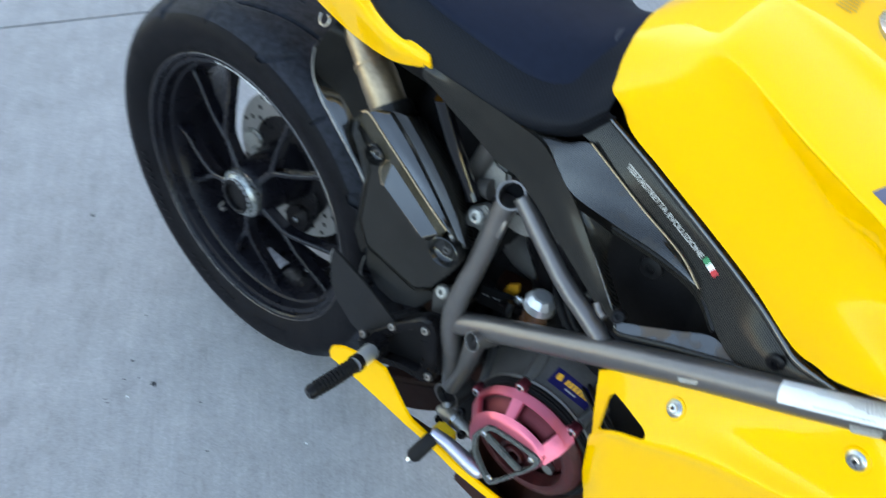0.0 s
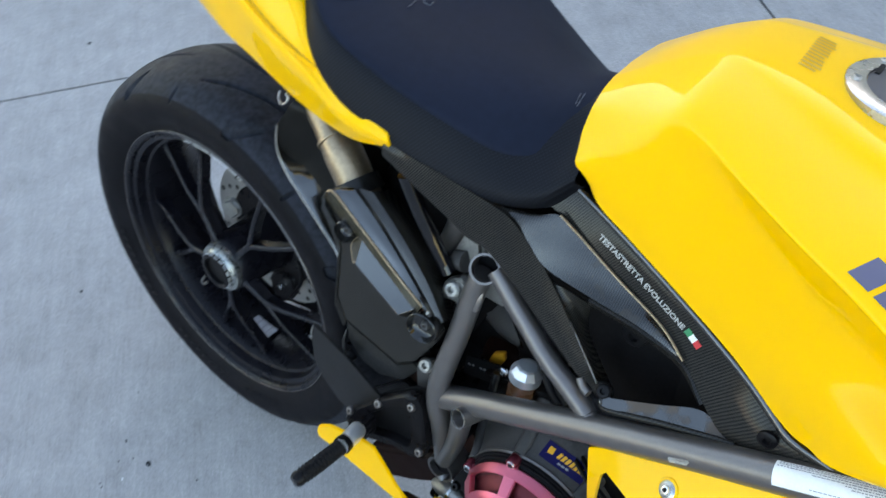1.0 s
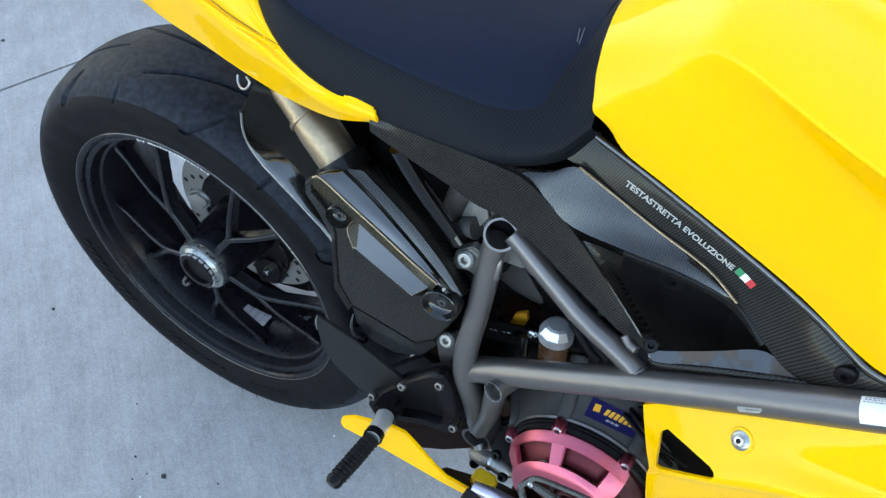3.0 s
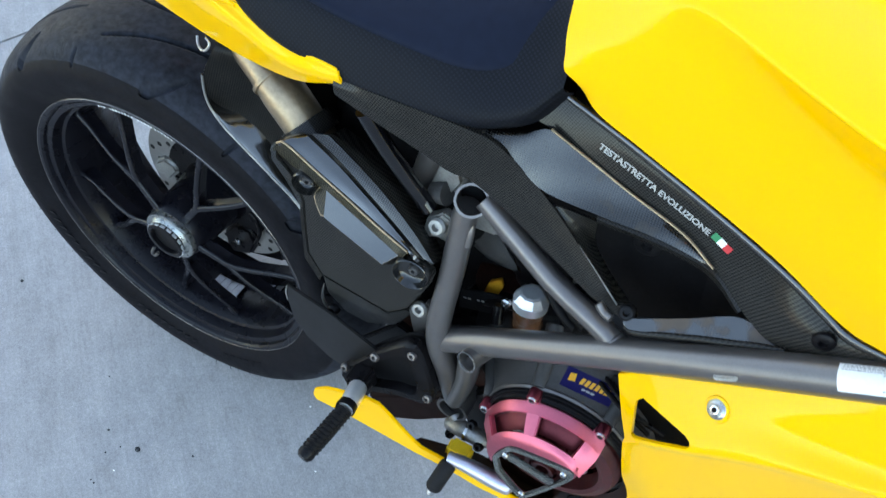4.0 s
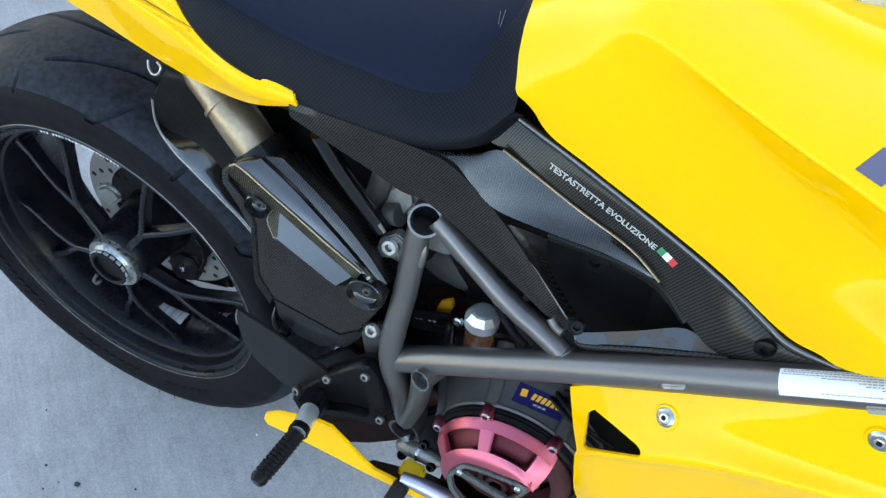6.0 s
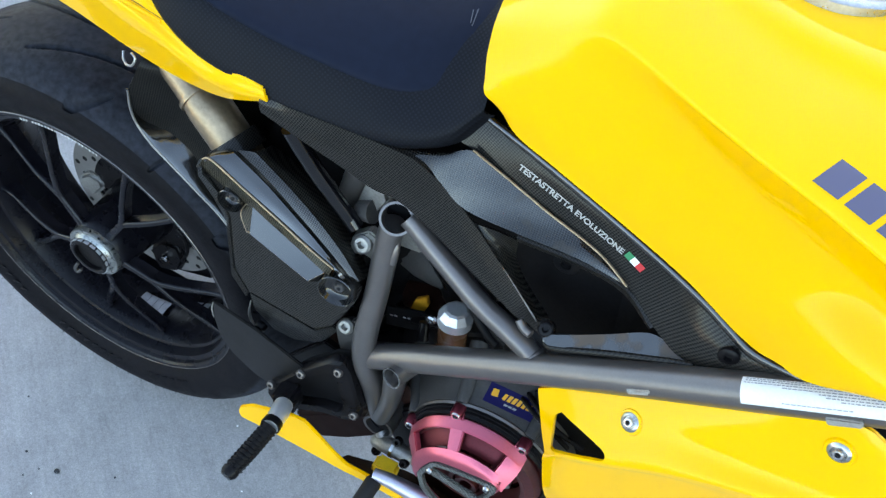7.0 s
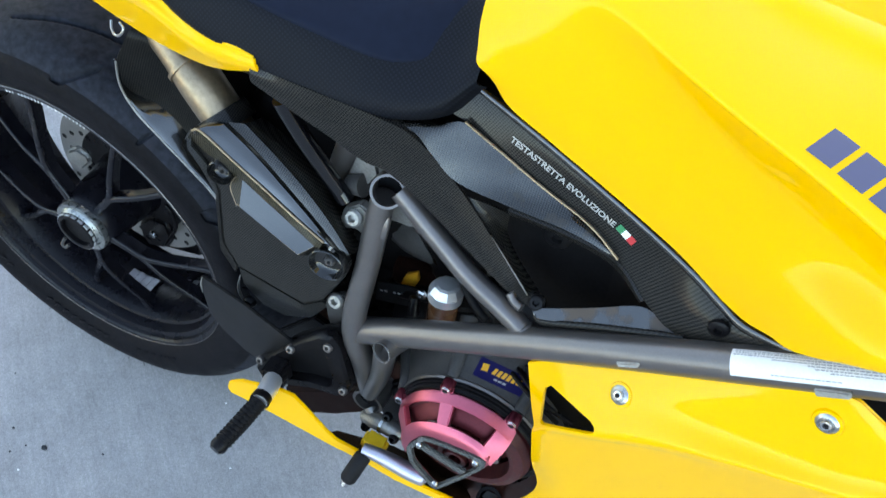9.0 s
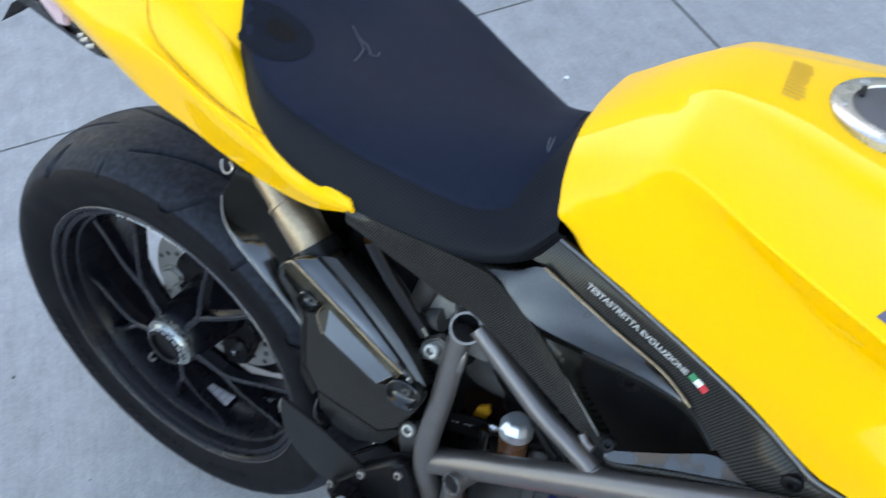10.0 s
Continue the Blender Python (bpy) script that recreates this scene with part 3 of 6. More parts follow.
    nut = part("wheel_nut", lathe([(0.0385, -0.066), (0.0405, -0.076), (0.0395, -0.079), (0.0365, -0.0795), (0.034, -0.0785), (0.031, -0.083), (0.0295, -0.084), (0.0295, -0.06)], HUB, "y", 64), NUT, w, "large polished conical axle nut washer")
    bm = lathe([(0.0300, -0.078), (0.0300, -0.0895), (0.0285, -0.0905), (0.0245, -0.0905), (0.0235, -0.0895), (0.0235, -0.07)], HUB, "y", 64)
    part("castle_nut", bm, BLACK, nut, "black castellated nut")
    for k in range(18):
        a = 2 * math.pi * k / 18
        bm = box((0.0301 * math.cos(a), -0.0872, R_TYRE + 0.0301 * math.sin(a)), (0.0013, 0.0040, 0.0078), 0.0004, Euler((0, -a, 0)).to_matrix())
        part("nut_tooth", bm, CAP_SILVER, nut)
    part("bore_plug", lathe([(0.0001, -0.083), (0.0238, -0.083)], HUB, "y", 32), PLASTIC, nut)
    part("retaining_clip", tube([(-0.039, -0.082, 0.283), (-0.045, -0.086, 0.272), (-0.041, -0.086, 0.267), (-0.034, -0.084, 0.274)], 0.0024, 3, 10), CASE, w)
    # foil wheel weights stuck inside the barrel
    for d0, d1, y0, y1 in ((-100, -96.2, -0.022, 0.006), (-96, -92.2, -0.022, 0.006), (-92, -88.2, -0.022, 0.006), (-88, -84.2, -0.022, 0.006), (-72, -68, 0.006, 0.022), (-66, -61, 0.006, 0.022)):
        part("balance_weight", lathe([(0.1915, y0), (0.1885, y0 + 0.002), (0.1880, (y0 + y1) / 2), (0.1885, y1 - 0.002), (0.1915, y1)], HUB, "y", 4, False, None, d0, d1), FOIL, w, "silver stick-on balance weight")
    # rim decal: small white print along the lip
    bm = bmesh.new()
    for k in range(24):
        if k in (3, 12):
            continue
        a = radians(99 - 1.3 * k)
        join(bm, box((0.2225 * math.cos(a), -0.0790, R_TYRE + 0.2225 * math.sin(a)), (0.0052, 0.0012, 0.0030 + 0.0012 * (k % 3 == 0)), 0, Euler((radians(-28), -a, 0)).to_matrix()))
    part("rim_decal", bm, WHITE, w, "white print on the rim lip")
    return w


rear_wheel()


def rear_brake():
    d = new("rear_brake")
    d.parent = bike
    prof = [(0.088, 0.030), (0.129, 0.030), (0.129, 0.035), (0.088, 0.035)]
    part("brake_disc", lathe(prof, HUB, "y", 96, True), DISC, d, "drilled steel brake disc")
    for k in range(40):
        a = 2 * math.pi * k / 40
        r = (0.096, 0.109, 0.121, 0.109)[k % 4]
        part("drilling", lathe([(0.0001, 0), (0.0044, 0)], (r * math.cos(a), 0.0296, R_TYRE + r * math.sin(a)), "y", 12), PLASTIC, d)
    part("disc_carrier", lathe([(0.045, 0.022), (0.089, 0.028), (0.089, 0.036), (0.045, 0.044)], HUB, "y", 48, True), BLACK, d)
    c = part("caliper", panel([(-0.011, 0.020, 0.235), (0.016, 0.020, 0.260), (0.050, 0.020, 0.262), (0.054, 0.020, 0.230), (0.033, 0.020, 0.196), (-0.003, 0.020, 0.186), (-0.012, 0.020, 0.207)], 0.03, 0.006, seg=3), BLACK, d, "black brake caliper")
    bolt(c, (0.021, 0.018, 0.228), 0.007, 0.005, STEEL)
    part("caliper_bracket", panel([(-0.113, 0.020, 0.337), (-0.089, 0.020, 0.351), (-0.070, 0.020, 0.344), (-0.067, 0.020, 0.330), (-0.097, 0.020, 0.300), (-0.104, 0.020, 0.310), (-0.122, 0.020, 0.314)], 0.02, 0.005, seg=3), ALLOY, d, "cast alloy caliper bracket")
    part("fluid_line", tube([(0.061, 0.020, 0.306), (0.070, 0.020, 0.291), (0.069, 0.020, 0.264), (0.053, 0.020, 0.235)], 0.003, 4, 10), BLACK, d)


rear_brake()


def swingarm():
    s = new("swingarm")
    s.parent = bike
    tagged(s, "black single-sided swingarm")
    part("arm", tube([(0.0, 0.105, 0.32), (0.12, 0.11, 0.345), (0.28, 0.085, 0.39), (0.40, 0.03, 0.40), (0.46, 0.0, 0.38)], [0.062, 0.055, 0.05, 0.055, 0.05], 5, 20), BLACK, s)
    part("pivot", tube([(0.47, -0.12, 0.375), (0.47, 0.12, 0.375)], 0.034, 1, 28), BLACK, s)
    web = [(-0.087, 0.085, 0.387), (-0.016, 0.085, 0.362), (0.042, 0.085, 0.264), (0.043, 0.085, 0.109), (-0.046, 0.085, 0.091), (-0.193, 0.085, 0.017), (-0.275, 0.085, 0.080), (-0.241, 0.085, 0.179), (-0.188, 0.085, 0.209), (-0.147, 0.085, 0.239), (-0.113, 0.085, 0.300)]
    part("arm_web", panel(web, 0.05, 0.012, seg=3), BLACK, s)
    # Grey alloy patch: the reflection on the arm is put into its material.
    part("arm_sheen", panel([(-0.171, 0.070, 0.221), (-0.129, 0.070, 0.219), (-0.132, 0.070, 0.198), (-0.170, 0.070, 0.192)], 0.012, 0.003), ALLOY, s)
    part("axle_carrier", lathe([(0.0001, 0.15), (0.05, 0.15), (0.072, 0.13), (0.072, 0.07), (0.05, 0.06)], HUB, "y", 40), BLACK, s)


swingarm()


def hugger():
    h = new("rear_hugger")
    h.parent = bike
    tagged(h, "glossy carbon mudguard over the rear tyre")
    rows = []
    for th, re, rb, yb, top in ((61.2, 0.402, 0.4025, -0.103, 0.442), (60, 0.379, 0.379, -0.101, 0.440), (58, 0.3635, 0.363, -0.094, 0.436), (54.5, 0.353, 0.361, -0.084, 0.43), (51.5, 0.3505, 0.3625, -0.083, 0.425), (48.5, 0.349, 0.361, -0.083, 0.42), (45.5, 0.3488, 0.358, -0.085, 0.415), (42.4, 0.349, 0.354, -0.088, 0.41), (37, 0.351, 0.355, -0.092, 0.40), (27, 0.35, 0.355, -0.094, 0.39), (15, 0.348, 0.352, -0.095, 0.38)):
        a = radians(th)
        def P(r, y):
            return (r * math.cos(a), y, R_TYRE + r * math.sin(a))
        rows.append([P(re - 0.010, -0.100), P(re, -0.104), P(0.5 * (re + rb) + 0.001, 0.5 * (yb - 0.104)), P(rb, yb), P(0.6 * rb + 0.4 * top, yb + 0.003), P(top, yb + 0.012), P(top + 0.004, -0.045), P(top + 0.004, 0)])
    part("guard_wall", net(mirrored([r[3:] for r in rows]), 4, 4, 0.003), CARBON_SHADED, h)
    for sg in (1, -1):
        part("guard_band", net([[(x, sg * y, z) for x, y, z in r[:4]] for r in rows], 4, 4, 0.003), CARBON, h, "glossy lower band of the mudguard")
    part("edge_bead", tube([r[1] for r in rows], 0.0012, 3, 8), ALLOY, h, "pale lacquered edge of the mudguard")


hugger()


def exhaust():
    e = new("exhaust")
    e.parent = bike
    tagged(e, "heat-tinted exhaust pipe running up under the tail")
    ax = [(0.329, -0.095, 0.609), (0.298, -0.088, 0.644), (0.275, -0.082, 0.666), (0.252, -0.075, 0.682), (0.221, -0.065, 0.701)]
    part("pipe", tube(ax, [0.0225, 0.0225, 0.0225, 0.0195, 0.0185], 4, 32), TITANIUM, e)
    a, b = Vector(ax[2]), Vector(ax[3])
    part("sleeve", tube([a.lerp(b, 0.42), a.lerp(b, 0.56)], 0.0232, 1, 32), TITANIUM, e)
    part("collar", tube([Vector(ax[1]).lerp(Vector(ax[0]), 0.1), Vector(ax[1]).lerp(Vector(ax[0]), 0.5)], [0.027, 0.029], 1, 32), CARBON_FLAT, e)
    sp = [(0.197, -0.098, 0.716), (0.199, -0.102, 0.710), (0.206, -0.106, 0.707), (0.215, -0.108, 0.711), (0.219, -0.106, 0.718), (0.214, -0.104, 0.722)]
    part("spring", tube(sp, 0.0012, 4, 8), WASHER, e, "bent steel exhaust spring")


exhaust()


def heat_shield():
    s = new("exhaust_shield")
    s.parent = bike
    tagged(s, "carbon heat shield with a raised ridge over the exhaust")
    face = [(0.292, -0.124, 0.639), (0.303, -0.124, 0.641), (0.370, -0.128, 0.598), (0.439, -0.133, 0.556), (0.468, -0.134, 0.542), (0.461, -0.134, 0.520), (0.430, -0.134, 0.466), (0.404, -0.133, 0.446), (0.317, -0.128, 0.457), (0.303, -0.127, 0.488), (0.312, -0.126, 0.569), (0.307, -0.125, 0.595), (0.287, -0.124, 0.616)]
    part("shield_face", panel(face, 0.010, 0.002, seg=2), CARBON_FLAT, s)
    side = [(0.299, -0.131, 0.647), (0.293, -0.129, 0.622), (0.310, -0.128, 0.599), (0.313, -0.127, 0.570), (0.300, -0.124, 0.483), (0.312, -0.123, 0.449), (0.289, -0.105, 0.408), (0.268, -0.100, 0.433), (0.279, -0.100, 0.528), (0.271, -0.100, 0.558), (0.260, -0.105, 0.588), (0.269, -0.110, 0.613)]
    part("side_fold", panel(side, 0.004, 0.001), CARBON_FLAT, s)
    low = [(0.423, -0.124, 0.451), (0.399, -0.126, 0.435), (0.312, -0.123, 0.449), (0.305, -0.114, 0.406), (0.321, -0.106, 0.367), (0.349, -0.102, 0.356), (0.387, -0.100, 0.372), (0.424, -0.110, 0.430)]
    part("lower_fold", panel(low, 0.006, 0.002), CARBON_LOW, s)
    rows = [[(0.308, -0.139, 0.656), (0.318, -0.129, 0.660), (0.330, -0.120, 0.660)], [(0.319, -0.140, 0.659), (0.328, -0.133, 0.661), (0.336, -0.125, 0.662)], [(0.350, -0.141, 0.639), (0.358, -0.134, 0.641), (0.366, -0.127, 0.641)], [(0.382, -0.141, 0.616), (0.390, -0.136, 0.618), (0.397, -0.131, 0.617)], [(0.414, -0.141, 0.594), (0.421, -0.138, 0.593), (0.428, -0.135, 0.591)], [(0.446, -0.142, 0.573), (0.453, -0.141, 0.571), (0.458, -0.140, 0.565)]]
    part("ridge_strip", net(rows, 5, 5, 0.004), CARBON, s, "glossy upturned carbon strip")
    rows = [[(0.331, -0.121, 0.660), (0.334, -0.120, 0.660), (0.339, -0.120, 0.662)], [(0.365, -0.126, 0.640), (0.369, -0.125, 0.641), (0.372, -0.125, 0.642)], [(0.394, -0.128, 0.613), (0.398, -0.127, 0.614), (0.402, -0.127, 0.615)], [(0.424, -0.130, 0.585), (0.428, -0.129, 0.585), (0.431, -0.129, 0.587)], [(0.454, -0.133, 0.555), (0.456, -0.132, 0.556), (0.458, -0.132, 0.558)]]
    part("groove", net(rows, 3, 4, 0.002), CARBON_FLAT, s)
    rows = [[(0.308, -0.139, 0.656)] + [(0.281, -0.123, 0.624)], [(0.319, -0.140, 0.659)] + [(0.292, -0.124, 0.627)], [(0.350, -0.141, 0.639)] + [(0.326, -0.126, 0.607)], [(0.382, -0.141, 0.616)] + [(0.360, -0.128, 0.585)], [(0.414, -0.141, 0.594)] + [(0.396, -0.130, 0.564)], [(0.446, -0.142, 0.573)] + [(0.430, -0.132, 0.543)]]
    part("ridge_flank", net(rows, 3, 4, 0.002), CARBON_GOLD, s, "amber-lacquered woven flank below the ridge")
    rows = [[(0.340, -0.124, 0.666), (0.346, -0.120, 0.665), (0.354, -0.117, 0.664)], [(0.372, -0.127, 0.645), (0.378, -0.123, 0.645), (0.384, -0.120, 0.643)], [(0.402, -0.130, 0.619), (0.408, -0.127, 0.619), (0.415, -0.123, 0.617)], [(0.431, -0.132, 0.591), (0.437, -0.130, 0.589), (0.445, -0.127, 0.586)], [(0.459, -0.135, 0.563), (0.464, -0.134, 0.561), (0.469, -0.133, 0.558)]]
    part("crest_strip", net(rows, 4, 5, 0.003), CARBON_CREST, s, "glossy upturned carbon strip")
    rows = [[(0.349, -0.116, 0.662), (0.352, -0.105, 0.658), (0.345, -0.080, 0.643)], [(0.381, -0.119, 0.641), (0.387, -0.106, 0.637), (0.384, -0.080, 0.621)], [(0.410, -0.121, 0.613), (0.417, -0.108, 0.606), (0.417, -0.085, 0.591)], [(0.440, -0.124, 0.582), (0.445, -0.112, 0.573), (0.441, -0.090, 0.554)], [(0.465, -0.128, 0.551), (0.465, -0.116, 0.543), (0.461, -0.098, 0.530)]]
    part("inner_wrap", net(rows, 4, 4, 0.003), CARBON_FLAT, s)
    inner, outer = [(0.3539, -0.1340, 0.6087), (0.3848, -0.1340, 0.5873), (0.4119, -0.1340, 0.5682), (0.4321, -0.1340, 0.5553)], [(0.3560, -0.1475, 0.5852), (0.3771, -0.1475, 0.5721), (0.3984, -0.1475, 0.5590), (0.4181, -0.1475, 0.5473)]
    part("inset_strip", net([[p, tuple((c + d) / 2 for c, d in zip(p, q)), q] for p, q in zip(inner, outer)], 3, 4, 0.002), CARBON_INSET, s, "glossy upturned carbon strip")
    chamfer = [(0.3449, -0.1320, 0.6069), (0.3352, -0.1330, 0.5904), (0.3476, -0.1430, 0.5789)]
    part("inset_end", net([[inner[0], tuple((c + d) / 2 for c, d in zip(inner[0], outer[0])), outer[0]], chamfer], 3, 3, 0.0015), CARBON_GOLD, s)
    part("inset_edge", net([[p, (p[0] - 0.001, p[1] + 0.008, p[2] - 0.007), (p[0] - 0.002, p[1] + 0.020, p[2] - 0.013)] for p in [chamfer[2]] + outer], 3, 4, 0.001), CARBON_FLAT, s)
    part("inset_tip", net([[inner[3], tuple((c + d) / 2 for c, d in zip(inner[3], outer[3])), outer[3]], [(p[0] + 0.004, p[1] + 0.012, p[2] - 0.010) for p in (inner[3], tuple((c + d) / 2 for c, d in zip(inner[3], outer[3])), outer[3])]], 3, 3, 0.001), CARBON_FLAT, s)
    # Thin gold-toned tubes follow the edges of the inset strip.
    for line, r in ((inner, 0.0008), ([chamfer[2]] + outer, 0.0007), ([inner[0], chamfer[0], chamfer[1], chamfer[2]], 0.0007), ([inner[3], outer[3]], 0.0007)):
        part("edge_line", tube(line, r, 3, 8), TITANIUM, s, "pale gold line along the strip's edge")
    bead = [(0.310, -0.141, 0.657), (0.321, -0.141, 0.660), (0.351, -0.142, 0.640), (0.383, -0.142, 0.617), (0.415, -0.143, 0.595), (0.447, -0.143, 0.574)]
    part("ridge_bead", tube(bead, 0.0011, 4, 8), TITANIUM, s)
    for q, r in (((0.327, -0.134, 0.606), 0.0125), ((0.446, -0.140, 0.540), 0.0185)):
        x, y, z = q
        n = (0.12, -0.99, 0.08)
        cup = part("bolt_cup", aim(lathe([(0.0001, 0.007), (r * 0.60, 0.007), (r * 0.76, 0.0058), (r * 0.88, 0.0028), (r * 0.97, -0.0028), (r, -0.0036), (r * 1.05, -0.0028), (r * 1.14, 0.012)], q, "y", 40), q, n), CARBON_CUP, s)
        bolt(cup, (x + 0.001, y + 0.005, z + 0.001), 0.0058, 0.004, CASE, n=n)
    part("edge_line", tube([(0.3059, -0.1160, 0.4228), (0.2992, -0.1160, 0.3985), (0.3008, -0.1160, 0.3803), (0.3127, -0.1160, 0.3687)], [0.0006, 0.0016, 0.0016, 0.0008], 3, 8), ALLOY, s, "pale line along the lower tab's edge")
    bolt(s, (0.312, -0.115, 0.378), 0.008, 0.006, BLACK)


heat_shield()


def chain_side_guard():
    g = new("toe_guard")
    g.parent = bike
    tagged(g, "black anodised shark-fin toe guard")
    out = [(0.268, -0.138, 0.424), (0.274, -0.138, 0.422), (0.328, -0.142, 0.410), (0.397, -0.150, 0.389), (0.384, -0.152, 0.362), (0.343, -0.152, 0.322), (0.316, -0.146, 0.320), (0.281, -0.140, 0.334), (0.265, -0.138, 0.356), (0.262, -0.137, 0.391)]
    part("plate", panel(out, 0.004, 0.0012), ANODISED, g)
    part("edge_line", tube([(0.2690, -0.1385, 0.4235), (0.2640, -0.1378, 0.4080), (0.2625, -0.1375, 0.3920)], [0.0006, 0.0013, 0.0006], 3, 8), ALLOY, g, "bright line along the tip's edge")
    part("slot", panel([(0.3560, -0.1530, 0.3445), (0.3610, -0.1532, 0.3500), (0.3665, -0.1533, 0.3475), (0.3620, -0.1531, 0.3415)], 0.001, 0), PLASTIC, g, "dark slot in the plate")


chain_side_guard()


def footrest():
    f = new("footrest_bracket")
    f.parent = bike
    tagged(f, "black alloy footrest hanger")
    rim = [(0.341, -0.161, 0.317), (0.348, -0.160, 0.339), (0.360, -0.159, 0.348), (0.400, -0.156, 0.396), (0.436, -0.153, 0.429), (0.450, -0.152, 0.433), (0.458, -0.151, 0.416), (0.467, -0.151, 0.352), (0.464, -0.152, 0.332), (0.452, -0.153, 0.322), (0.419, -0.155, 0.319), (0.371, -0.159, 0.301), (0.348, -0.161, 0.299)]
    part("hanger", plate_with_window(rim, 0.62, 0.012), BLACK, f)
    part("hanger_back", panel([(x, y + 0.018, z) for x, y, z in rim], 0.004, 0.001), PLASTIC, f)
    for p in [(0.446, -0.154, 0.417), (0.460, -0.154, 0.342), (0.397, -0.158, 0.388), (0.353, -0.162, 0.343)]:
        bolt(f, p, 0.0056, 0.003, FRAME, n=(0.0, -0.9, 0.43))
        part("bolt_socket", aim(lathe([(0.0001, -0.0028), (0.0024, -0.0028)], p, "y", 6), p, (0.0, -0.9, 0.43)), PLASTIC, f)
    base = [(0.382, -0.170, 0.347), (0.391, -0.200, 0.359), (0.393, -0.218, 0.362), (0.388, -0.252, 0.356), (0.383, -0.281, 0.355)]
    peg = part("footpeg", tube(base[2:], [0.0090, 0.0092, 0.0088], 3, 20), PLASTIC, f, "ribbed black footpeg")
    part("clevis", tube(base[:3], [0.011, 0.0112, 0.0095], 3, 20), CAP_SILVER, f, "machined silver footpeg root")
    part("clevis_collar", tube([Vector(base[0]), Vector(base[0]).lerp(Vector(base[1]), 0.45)], [0.0135, 0.0120], 1, 20), BLACK, f)
    part("peg_collar", tube([Vector(base[1]).lerp(Vector(base[2]), 0.55), Vector(base[2])], [0.0112, 0.0118], 1, 20), BLACK, f)
    part("clevis_fork", box(base[0], (0.026, 0.03, 0.03), 0.004), BLACK, f)
    d = (Vector(base[4]) - Vector(base[2]))
    n = d.normalized()
    s1 = n.cross(Vector((0, 0, 1))).normalized()
    s2 = n.cross(s1)
    for k in range(11):
        c = Vector(base[2]) + d * (0.08 + 0.08 * k)
        part("rib", tube([c - n * 0.0018, c + n * 0.0014], 0.0097, 1, 20), PLASTIC, peg)
        for j in range(7):
            q = c + (s1 * math.cos(0.9 * j) + s2 * math.sin(0.9 * j)) * 0.0092
            part("rib_knob", box(q, (0.0032, 0.0032, 0.0032), 0.001), PLASTIC, peg)
    part("tip", tube([Vector(base[4]) - n * 0.003, Vector(base[4]) + n * 0.002, Vector(base[4]) + n * 0.006], [0.0100, 0.0096, 0.0068], 1, 20), BLACK, peg)


footrest()


